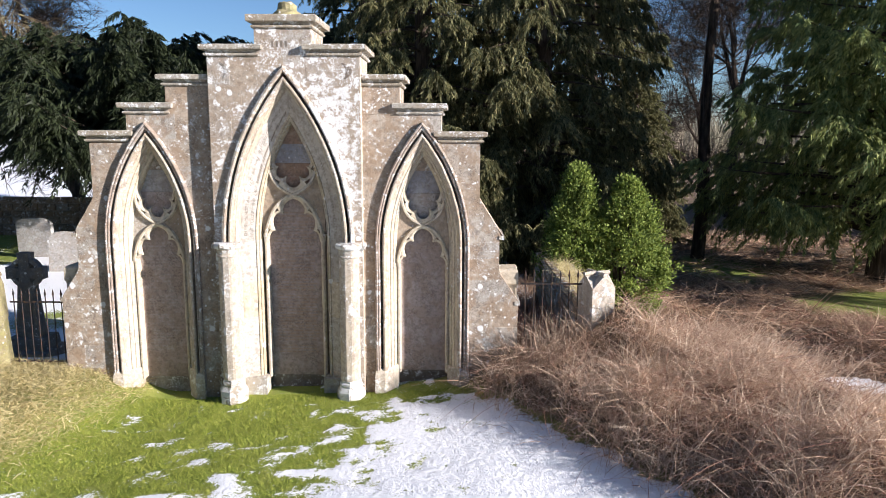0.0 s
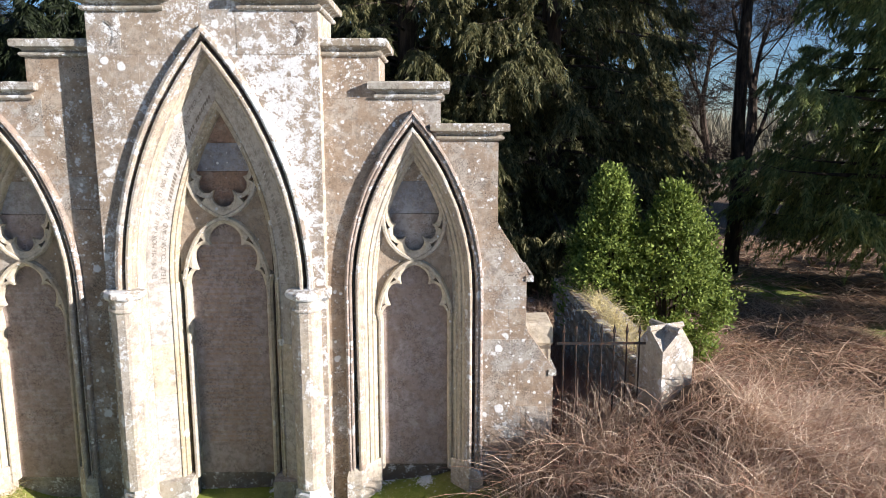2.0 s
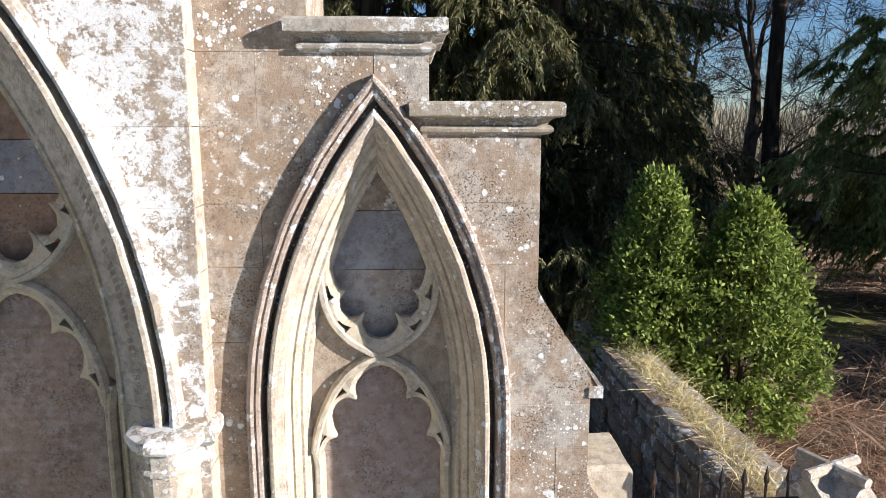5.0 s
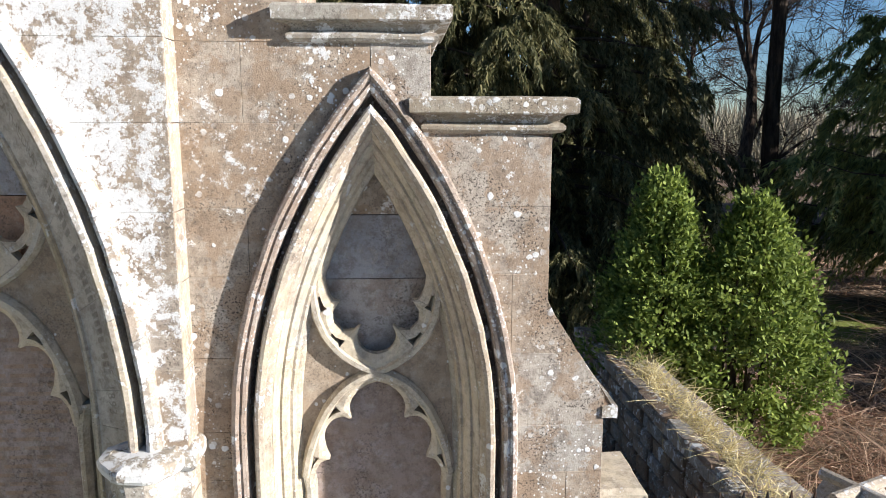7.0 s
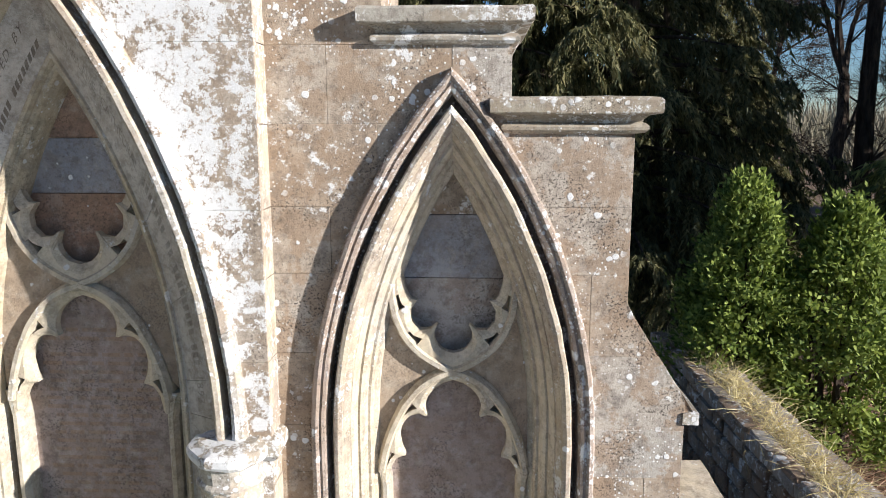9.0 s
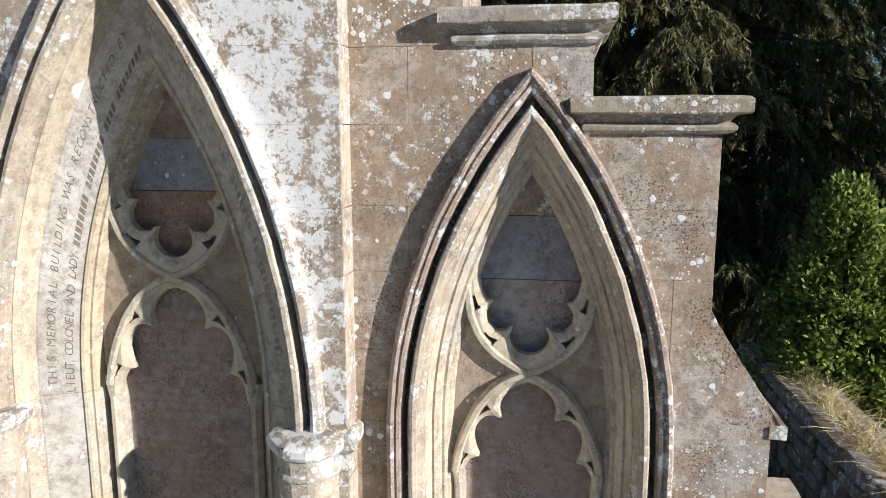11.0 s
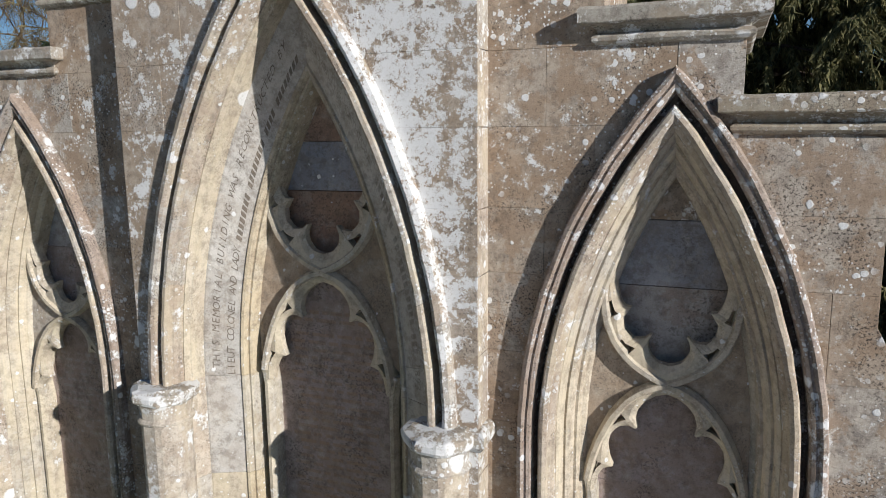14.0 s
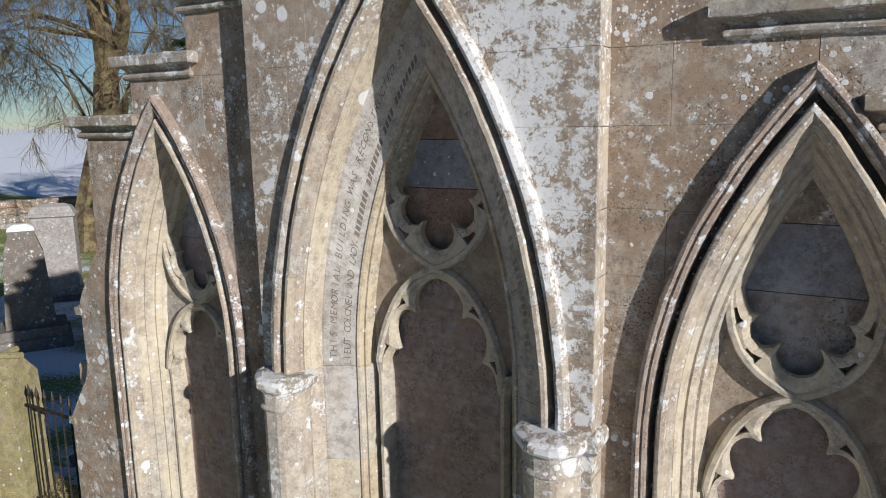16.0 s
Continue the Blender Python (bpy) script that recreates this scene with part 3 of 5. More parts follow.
# panels, sills and the coursed backs of the arches
for arch, w, sill, bands in ((ARCH_R, 0.36, 0.38, (2.55, 3.02, 3.34, 3.75)), (ARCH_L, 0.36, 0.24, (2.55, 3.02, 3.34, 3.75)), (ARCH_C, 0.50, 0.29, (3.02, 3.44, 3.715, 4.3))):
    zz = (sill, *bands)
    for i, (a, b) in enumerate(zip(zz, zz[1:])):
        bm = bmesh.new()
        box(bm, arch.x - w, arch.x + w, YP, YP + 0.1, a + 0.002, b - 0.002)
        part("inscription_panel" if i == 0 else "backing_stone", bm, (M_PANEL, M_RED if arch is ARCH_C else M_PANEL, M_SLATE, M_RED if arch is ARCH_C else M_WING)[i], memorial,
             "dark reddish inscribed stone panel" if i == 0 else "")
    # set-back stone below the panel, in the dark recess colour
    bm = bmesh.new()
    box(bm, arch.x - w - 0.1, arch.x + w + 0.1, YP + 0.035, YP + 0.2, -0.2, sill + 0.02)
    part("sill", worn(bm, 0.014, 6, 5), M_RECESS, memorial, "dark rough recessed stone below the panel")


# ---- tracery ----
def arc(p, q, bulge, n=10):
    """Points from p to q on an arc that swells by bulge to the left of the way."""
    (x0, z0), (x1, z1) = p, q
    dx, dz = x1 - x0, z1 - z0
    return [(x0 + dx * t - dz * bulge * 4 * t * (1 - t), z0 + dz * t + dx * bulge * 4 * t * (1 - t)) for t in (i / n for i in range(n + 1))]


def rib(bm, pts, y0, y1, w0=0.012, w1=0.028):
    """A chamfered stone bar along points in the plane of the wall."""
    rings = []
    for i, (x, z) in enumerate(pts):
        a, b = pts[max(0, i - 1)], pts[min(len(pts) - 1, i + 1)]
        t = Vector((b[0] - a[0], b[1] - a[1])).normalized()
        nx, nz = -t.y, t.x
        prof = [(-w1, y1), (-w1, y0 + 0.035), (-w0 - 0.006, y0 + 0.012), (-w0, y0), (w0, y0), (w0 + 0.006, y0 + 0.012), (w1, y0 + 0.035), (w1, y1)]
        rings.append([(x + nx * u, v, z + nz * u) for u, v in prof])
    loft(bm, rings)


def pierced(bm, edge, foil, y0, y1, holes):
    """A cusped plate between a bar and the foil edge, bevelled at the foil and pierced by small eyelets."""
    lanes = (0.0, 0.14, 0.50, 1.0)
    for i in range(len(edge) - 1):
        for k in range(3):
            if k == 1 and any(a <= i < b for a, b in holes):
                continue
            fr = []
            for j, l in ((i, lanes[k]), (i, lanes[k + 1]), (i + 1, lanes[k + 1]), (i + 1, lanes[k])):
                fr.append((edge[j][0] + (foil[j][0] - edge[j][0]) * l, y0 + (0.022 if l == 1.0 else 0.0), edge[j][1] + (foil[j][1] - edge[j][1]) * l))
            loft(bm, [fr, [(x, y1, z) for x, _, z in fr]])


EYE = [(0.0, 0.0), (0.05, 0.018), (0.11, 0.05), (0.18, 0.10), (0.245, 0.18), (0.29, 0.29), (0.305, 0.40), (0.295, 0.52), (0.27, 0.64)]
HEAD = [(0.0, -0.005), (0.05, -0.018), (0.11, -0.045), (0.18, -0.10), (0.25, -0.195), (0.305, -0.31), (0.345, -0.43), (0.365, -0.54)]
HEAD_FOIL = [(0.0, -0.055), (0.05, -0.07), (0.10, -0.105), (0.132, -0.15), (0.142, -0.20), (0.128, -0.255), (0.175, -0.235), (0.225, -0.25), (0.262, -0.30),
             (0.272, -0.36), (0.262, -0.42), (0.242, -0.465), (0.285, -0.472), (0.315, -0.52), (0.33, -0.60)]
EYE_FOIL = [(0.0, 0.085), (0.05, 0.096), (0.088, 0.135), (0.098, 0.185), (0.074, 0.240), (0.115, 0.205), (0.165, 0.205), (0.205, 0.245), (0.212, 0.30), (0.178, 0.354), (0.215, 0.36), (0.238, 0.42), (0.25, 0.50), (0.255, 0.58)]


def resample(pts, n):
    d = [0.0]
    for a, b in zip(pts, pts[1:]):
        d.append(d[-1] + math.hypot(b[0] - a[0], b[1] - a[1]))
    t = np.linspace(0, d[-1], n)
    return list(zip(np.interp(t, d, [p[0] for p in pts]), np.interp(t, d, [p[1] for p in pts])))


def tracery(arch, zn, s, d_side, sill):
    x0 = arch.x
    holder = part_holder("tracery", memorial, "cusped tracery of cream stone")
    yf, yb = YT, YP + 0.004

    def place(pts, side):
        return [(x0 + side * px * s, zn + pz * s) for px, pz in pts]
    for side in (1, -1):
        bm = bmesh.new()
        jamb = arch.r - arch.c - d_side
        rib(bm, [(x0 + side * jamb, sill), (x0 + side * jamb, zn - 0.62 * s), (x0 + side * (jamb + 0.025), zn - 0.5 * s)], yf + 0.02, yb, 0.010, 0.030)
        part("side_bar", bm, M_CREAM, holder)
        bm = bmesh.new()
        ring = resample(EYE, 18)
        rib(bm, place(ring, side), yf, yb, 0.011, 0.024)
        part("eye_bar", bm, M_CREAM, holder)
        bm = bmesh.new()
        head = resample(HEAD, 16)
        rib(bm, place(head, side), yf - 0.002, yb, 0.011, 0.026)
        part("head_bar", bm, M_CREAM, holder)
        bm = bmesh.new()
        pierced(bm, place(resample(HEAD + [(0.36, -0.60)], 31), side), place(resample(HEAD_FOIL, 31), side), yf + 0.018, yf + 0.085, ((11, 14), (23, 26)))
        part("head_cusp", bm, M_CREAM, holder)
        bm = bmesh.new()
        pierced(bm, place(resample(EYE[:-1], 27), side), place(resample(EYE_FOIL, 27), side), yf + 0.018, yf + 0.085, ((9, 12), (17, 20)))
        part("eye_cusp", bm, M_CREAM, holder)
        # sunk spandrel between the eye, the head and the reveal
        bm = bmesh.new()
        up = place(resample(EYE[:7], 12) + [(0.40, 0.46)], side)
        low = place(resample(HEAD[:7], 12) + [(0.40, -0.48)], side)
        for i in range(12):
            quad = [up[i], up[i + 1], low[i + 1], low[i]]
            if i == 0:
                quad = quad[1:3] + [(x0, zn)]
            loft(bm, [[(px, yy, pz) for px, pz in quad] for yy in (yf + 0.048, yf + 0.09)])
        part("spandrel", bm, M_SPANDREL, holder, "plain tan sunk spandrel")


def part_holder(name, parent, label):
    ob = new(name)
    ob.parent = parent
    return tagged(ob, label)


tracery(ARCH_R, 2.574, 1.0, 0.315, 0.38)
tracery(ARCH_L, 2.574, 1.0, 0.315, 0.24)
tracery(ARCH_C, 3.0, 1.13, 0.515, 0.29)


# ---- lettering ----
def letter(ch, size):
    cu = bpy.data.curves.new("letter", "FONT")
    cu.body, cu.size, cu.align_x = ch, size, "CENTER"
    cu.resolution_u = 2
    ob = bpy.data.objects.new("letter", cu)
    me = bpy.data.meshes.new_from_object(ob)
    verts, faces = [v.co.copy() for v in me.vertices], [tuple(p.vertices) for p in me.polygons]
    bpy.data.objects.remove(ob)
    bpy.data.meshes.remove(me)
    bpy.data.curves.remove(cu)
    return verts, faces


GLYPHS = {}


def splay_frame(s, f, side):
    """Place and axes on the flat splay of the middle arch: f runs from its outer to its inner edge."""
    def at(s_, f_):
        d, q = 0.210 + 0.182 * f_, 0.182 + 0.090 * f_
        x, z = ARCH_C.point(d, s_, side)
        return Vector((x, YB + q, z))
    p = at(s, f)
    along = (at(min(1, s + 0.01), f) - at(s - 0.01, f)).normalized()
    out = (at(s, f - 0.1) - at(s, f + 0.1)).normalized()
    if side > 0:
        along = -along
    return p, along, out, along.cross(out).normalized()


def splay_text(text, s0, s1, f, side, size, name="inscription"):
    verts, faces = [], []
    for i, ch in enumerate(text):
        if ch == " ":
            continue
        s = s0 + (s1 - s0) * (i + 0.5) / len(text)
        p, ax, ay, az = splay_frame(s, f, side)
        if ch == "_":
            h, w = size * 0.30, abs(s1 - s0) * 1.9 / len(text) * 0.36
            v, fc = [Vector((a * w, h + b * h, 0)) for a, b in ((-1, -1), (1, -1), (1, 1), (-1, 1))], [(0, 1, 2, 3)]
        else:
            if (ch, size) not in GLYPHS:
                GLYPHS[(ch, size)] = letter(ch, size)
            v, fc = GLYPHS[(ch, size)]
        k = len(verts)
        verts += [p + ax * q.x + ay * (q.y - size * 0.33) + az * 0.0016 for q in v]
        faces += [tuple(k + j for j in t) for t in fc]
    link_mesh(name, data_mesh(name, verts, faces, M_INK), memorial, "incised capital letters drawn as flat dark faces")


splay_text("THIS MEMORIAL BUILDING WAS RECONSTRUCTED BY", 0.02, 0.93, 0.30, -1, 0.062)
splay_text("LIEUT COLONEL AND LADY ________ ________ ____ ________", 0.0, 0.965, 0.72, -1, 0.062)
splay_text("DUNBLANE CATHEDRAL _______ __ _________ ___ 1893", 0.95, 0.03, 0.50, 1, 0.066)


def inscription_rows(x, half, z_top, z_low, step):
    verts, faces = [], []
    z = z_top
    while z > z_low:
        w = half * random.uniform(0.75, 0.97)
        a = -w
        while a < w:
            l = min(random.uniform(0.04, 0.15), w - a)
            if l > 0.02:
                k = len(verts)
                verts += [(x + a, YP - 0.0012, z), (x + a + l, YP - 0.0012, z), (x + a + l, YP - 0.0012, z + step * 0.42), (x + a, YP - 0.0012, z + step * 0.42)]
                faces.append((k, k + 1, k + 2, k + 3))
            a += l + 0.022
        z -= step * (1 if random.random() > 0.06 else 1.8)
    link_mesh("inscription", data_mesh("inscription", verts, faces, M_ROW), memorial, "worn rows of small lettering")


inscription_rows(XR, 0.28, 2.26, 0.62, 0.048)
inscription_rows(XL, 0.28, 2.26, 0.62, 0.048)
inscription_rows(XB, 0.33, 2.72, 0.62, 0.048)
# carved date on the topmost block, too worn to read, and two kidney-shaped sinkings below the copings
verts, faces = [], []
for i in range(4):
    k = len(verts)
    a, z = XB - 0.15 + i * 0.06, 5.0
    verts += [(a, YB - 0.004, z), (a + 0.03, YB - 0.004, z), (a + 0.03, YB - 0.004, z + 0.08), (a, YB - 0.004, z + 0.08)]
    faces.append((k, k + 1, k + 2, k + 3))
link_mesh("inscription", data_mesh("inscription", verts, faces, M_INK), memorial, "worn carved date")
for x in (XB - 0.80, XB + 0.84):
    bm = bmesh.new()
    path = arc((x - 0.05, 4.79), (x - 0.02, 4.58), 0.35, 8)
    rings = []
    for i, (px, pz) in enumerate(path):
        w = 0.035 * math.sin(math.pi * (i + 0.6) / (len(path) + 0.2)) + 0.012
        rings.append([(px - w, YB - 0.001, pz), (px - w * 0.5, YB - 0.006, pz - 0.004), (px + w * 0.6, YB - 0.006, pz + 0.004), (px + w, YB - 0.001, pz)])
    loft(bm, rings)
    # the sinking is drawn as a slightly proud piece of dark colour
    part("sunk_ornament", bm, M_RECESS, memorial, "dark carved ornament")

# stub walls behind the buttresses
for side in (1, -1):
    bm = bmesh.new()
    xs = sorted((XM + side * 2.95, XM + side * 3.27))
    rings = [[(xs[0] - q, 7.93 - q, z), (xs[1] + q, 7.93 - q, z), (xs[1] + q, 8.34 + q, z), (xs[0] - q, 8.34 + q, z)] for q, z in ((0, -0.2), (0, 1.72), (0.02, 1.75), (0.02, 1.92), (0.0, 1.95))]
    loft(bm, rings)
    part("rear_pier", worn(bm, 0.008, 6, 3), M_CREAM, memorial, "pale squared stone behind the buttress")


# ---- ground ----
def ease(v):
    return 1 / (1 + math.exp(-max(-40.0, min(40.0, v))))


def heap(x, y):
    """Height of the bank under the dead bracken, over the lawn."""
    edge = x - (0.68 + (7.3 - y) * 0.74)
    h = 0.50 * ease((edge - 0.45) / 0.16) * ease((9.2 - y) / 0.5) * ease((5.3 - x) / 0.25) * ease((y - 3.0) / 0.5)
    mask = min(1.0, h / 0.4)
    h += mask * (0.24 * noise.noise((x * 1.5, y * 1.5, 5)) + 0.13 * noise.noise((x * 4, y * 4, 2)))
    h += 0.35 * ease((x - 6.9) / 0.2) * math.exp(-((y - 9.6) / 1.1) ** 2) * ease((11.5 - x) / 0.5)
    return h + 0.60 * math.exp(-((x - 2.8) / 0.65) ** 2 - ((y - 7.75) / 0.55) ** 2)


def ground_z(x, y):
    far = ease((abs(x) - 40) / 8) + ease((abs(y) - 45) / 8)
    z = max(-0.02, min(0.26, 0.09 + 0.06 * (x + 2)))
    z += 0.50 * ease(-(x + 4.6 + 0.30 * (7.6 - y)) / 0.20) * math.exp(-((y - 7.5) / 1.9) ** 2) * ease((x + 7.6) / 0.3)
    z += heap(x, y)
    z += noise.noise((x * 0.6, y * 0.6, 0)) * 0.05 * (1 - min(1, far))
    z += 3.3 * (1 - math.exp(-max(0.0, math.hypot(x, y - 5) - 42) / 60))      # the fields rise away from the churchyard
    return z


def snow_on(x, y):
    """How much snow lies: 0 none, 1 whole."""
    n = noise.fractal((x * 2.6, y * 3.4, 3.3), 0.75, 2.1, 6) * 1.15
    b = (x + 0.55 + 0.34 * (7.2 - y)) * 0.62           # whole towards +x, thawed towards -x
    b = max(-0.62 + 0.22 * max(0, 6.4 - y), min(1.2, b))
    if y > 8.3:
        b = 0.0 if 1.2 < x < 2.1 else 0.9 if x < 2 and (y < 15 or x < -5) else -2.0
        if x < -13 and y < 27:
            b = -0.15 - 0.5 * ease((y - 17.5) / 0.8)           # thawed grass among the far graves
    edge = x - (0.68 + (7.3 - y) * 0.74)
    if y < 9.5 and x > 0:
        b -= 3 * ease((edge - 0.1 + 0.18 * noise.noise((x * 2.5, y * 2.5, 7))) / 0.08)
    if x < -4.2 and y < 8.4:
        b -= 2 * ease(-(x + 4.3 + 0.30 * (7.6 - y)) / 0.15)
    b -= 0.9 * math.exp(-((y - 7.75) / 0.35) ** 2)        # a bare strip along the wall's foot
    if x < -6.5 and 8.3 < y < 13:
        b = 0.12
    if math.hypot((x - 6.15) / 0.55, (y - 7.9) / 0.35) < 1 + 0.5 * noise.noise((x * 3, y * 3, 1)):
        b = 0.5
    return max(0.0, min(1.0, (n + b) * 1.0 + 0.5))


m = Mat("lawn with thawing snow", 0.9)
at = m.n.new("ShaderNodeAttribute")
at.attribute_name = "snow"
lit = m.n.new("ShaderNodeAttribute")
lit.attribute_name = "litter"
grass_c = m.mix(m.ramp(m.noise(3, 5), 0.35, 0.7), rgb(0.20, 0.26, 0.045), rgb(0.32, 0.34, 0.08))
grass_c = m.mix(m.ramp(m.noise(90, 3), 0.4, 0.7, 0, 0.5), grass_c, rgb(0.08, 0.11, 0.03))
litter_c = m.mix(m.ramp(m.noise(14, 6, 0.8), 0.35, 0.65), rgb(0.07, 0.045, 0.032), rgb(0.25, 0.175, 0.115))
grass_c = m.mix(lit.outputs["Fac"], grass_c, litter_c)
snow = m.ramp(m.math("ADD", at.outputs["Fac"], m.math("MULTIPLY", m.math("SUBTRACT", m.noise(24, 8, 0.82), 0.5), 3.6)), 0.42, 0.58)
m.colour(m.mix(snow, grass_c, m.mix(m.noise(20, 5), rgb(0.90, 0.91, 0.935), rgb(0.80, 0.825, 0.865))))
m.bump(m.math("ADD", m.math("MULTIPLY", m.noise(45, 5), 0.35), m.math("ADD", snow, m.math("MULTIPLY", m.noise(9, 6, 0.65), 2.2))), 0.6, 0.035)
M_LAWN = m.m

xs = sorted({*np.round(np.arange(-6.6, 7.2, 0.07), 3), *np.round(np.arange(-30, 30.1, 0.75), 3), -3000., -1200., -600., -300., -150., -90., -60., -45., 45., 60., 90., 150., 300., 600., 1200., 3000.})
ys = sorted({*np.round(np.arange(4.2, 9.0, 0.07), 3), *np.round(np.arange(-12, 40.1, 0.75), 3), -3000., -600., -100., -30., 50., 60., 80., 110., 150., 250., 400., 700., 1400., 3000.})
verts, snowy, littery = [], [], []
for y in ys:
    for x in xs:
        s = snow_on(x, y)
        verts.append((x, y, ground_z(x, y) + 0.02 * s))
        snowy.append(s)
        edge = x - (0.68 + (7.3 - y) * 0.74)
        l = ease((edge - 0.1) / 0.1) if y < 160 and x > 0 else (0.9 if y > 14 and x > -4 else 0.0)
        if math.hypot((x - 10.6) / 2.8, (y - 12.9) / 1.5) < 1 or math.hypot((x - 7.6) / 1.2, (y - 17.3) / 1.7) < 1:
            l = 0.1
        littery.append(max(l, 0.45 * ease(-(x + 4.45 + 0.30 * (7.6 - y)) / 0.12) if y < 8.4 else l))
w = len(xs)
faces = [(j * w + i, j * w + i + 1, (j + 1) * w + i + 1, (j + 1) * w + i) for j in range(len(ys) - 1) for i in range(w - 1)]
me = data_mesh("ground", verts, faces, M_LAWN)
for key, vals in (("snow", snowy), ("litter", littery)):
    me.attributes.new(key, "FLOAT", "POINT").data.foreach_set("value", vals)
me.shade_smooth()
ground = tagged(new("ground", me), "green lawn with thawing snow and brown leaf litter", "ground", kind="structure")


# ---- growing things ----
def leaf_mat(name, a, b, rough=0.5, through=0.25):
    m = Mat(name, rough)
    r = m.island()
    col = m.mix(r, a, b)
    col = m.mix(m.ramp(m.noise(1.3, 3), 0.3, 0.7, 0, 0.6), col, m.mix(0.5, col, rgb(a[0] * 0.5, a[1] * 0.5, a[2] * 0.5)))
    m.colour(col)
    t = m.n.new("ShaderNodeBsdfTranslucent")
    m.l.new(col, t.inputs["Color"])
    x = m.n.new("ShaderNodeMixShader")
    x.inputs[0].default_value = through
    m.l.new(m.b.outputs[0], x.inputs[1])
    m.l.new(t.outputs[0], x.inputs[2])
    m.l.new(x.outputs[0], m.n["Material Output"].inputs["Surface"])
    return m.m


M_GRASS = leaf_mat("grass", rgb(0.21, 0.29, 0.035), rgb(0.52, 0.53, 0.12), 0.55)
M_STRAW = leaf_mat("dry grass", rgb(0.52, 0.43, 0.19), rgb(0.88, 0.77, 0.48), 0.7)
M_BRACKEN = leaf_mat("dead bracken", rgb(0.25, 0.14, 0.095), rgb(0.80, 0.59, 0.42), 0.75, 0.25)
M_STEM = leaf_mat("pale dead stems", rgb(0.48, 0.33, 0.245), rgb(0.92, 0.76, 0.59), 0.7, 0.25)
M_REDTWIG = leaf_mat("bramble stems", rgb(0.24, 0.10, 0.075), rgb(0.50, 0.30, 0.21), 0.7, 0.05)
M_LAUREL = leaf_mat("evergreen leaves", rgb(0.085, 0.135, 0.028), rgb(0.36, 0.44, 0.10), 0.65, 0.3)
M_FIR = leaf_mat("fir needles", rgb(0.045, 0.06, 0.026), rgb(0.29, 0.265, 0.125), 0.6, 0.4)
M_CYPRESS = leaf_mat("cypress sprays", rgb(0.10, 0.15, 0.055), rgb(0.46, 0.50, 0.19), 0.6, 0.45)
M_YEW = leaf_mat("yew needles", rgb(0.010, 0.016, 0.007), rgb(0.034, 0.046, 0.017), 0.6, 0.1)
m = Mat("bark", 0.9)
m.colour(m.mix(m.ramp(m.noise(9, 6, 0.7, stretch=(1, 1, 0.2)), 0.35, 0.7), rgb(0.03, 0.021, 0.016), rgb(0.11, 0.08, 0.06)))
m.bump(m.noise(22, 6, 0.7, stretch=(1, 1, 0.2)), 0.9, 0.03)
M_BARK = m.m
m = Mat("mossy bark", 0.9)
m.colour(m.mix(m.ramp(m.noise(3, 6, 0.7), 0.4, 0.62), rgb(0.09, 0.06, 0.04), rgb(0.24, 0.20, 0.10)))
m.bump(m.noise(16, 6, 0.7), 0.9, 0.04)
M_MOSSBARK = m.m


def blades(rng, base, way, length, width, bend, segs=2):
    """Thin tapered strips: arrays of base, unit way, length, width, and the vector by which the tip is bent. Gives verts and faces."""
    n = len(base)
    side = np.cross(way, rng.normal(size=(n, 3)))
    side /= np.linalg.norm(side, axis=1)[:, None] + 1e-9
    rows = []
    for k in range(segs + 1):
        t = k / segs
        p = base + way * (length * t)[:, None] + bend * (t * t)
        wk = (width * (1 - t) ** 0.7)[:, None] * side * 0.5
        if k == segs:
            rows.append(p[:, None, :])
        else:
            rows.append(np.stack([p - wk, p + wk], 1))
    v = np.concatenate(rows, 1)
    per = 2 * segs + 1
    pat = [(2 * k, 2 * k + 1, 2 * k + 3) for k in range(segs - 1)] + [(2 * k, 2 * k + 3, 2 * k + 2) for k in range(segs - 1)] + [(2 * segs - 2, 2 * segs - 1, 2 * segs)]
    f = (np.arange(n)[:, None, None] * per + np.array(pat)[None]).reshape(-1, 3)
    return v.reshape(-1, 3), f


def tri_mesh(name, v, f, material):
    me = bpy.data.meshes.new(name)
    me.vertices.add(len(v))
    me.vertices.foreach_set("co", np.ascontiguousarray(v, dtype=np.float32).ravel())
    me.loops.add(len(f) * 3)
    me.loops.foreach_set("vertex_index", np.ascontiguousarray(f, dtype=np.int32).ravel())
    me.polygons.add(len(f))
    me.polygons.foreach_set("loop_start", np.arange(0, len(f) * 3, 3, dtype=np.int32))
    me.update(calc_edges=True)
    me.materials.append(material)
    return me


def unit(a):
    return a / (np.linalg.norm(a, axis=1)[:, None] + 1e-9)


rng = np.random.default_rng(7)


def scatter(count, box_, keep, zoff=0.0):
    out = []
    while len(out) < count:
        x, y = rng.uniform(box_[0], box_[1]), rng.uniform(box_[2], box_[3])
        if rng.random() < keep(x, y):
            out.append((x, y, ground_z(x, y) + zoff))
    return np.array(out)


def on_lawn(x, y):
    edge = x - (0.68 + (7.3 - y) * 0.74)
    if edge > 0.2 or x + 4.35 + 0.30 * (7.6 - y) < 0:
        return 0.0
    return max(0.0, 1 - 1.5 * snow_on(x, y))


b = scatter(52000, (-6.2, 2.0, 4.3, 7.78), on_lawn)
n = len(b)
v, f = blades(rng, b, unit(np.c_[rng.normal(0, .35, n), rng.normal(0, .35, n), np.ones(n)]), rng.uniform(.018, .055, n), rng.uniform(.005, .009, n), np.c_[rng.normal(0, .02, n), rng.normal(0, .02, n), -rng.uniform(0, .015, n)], 1)
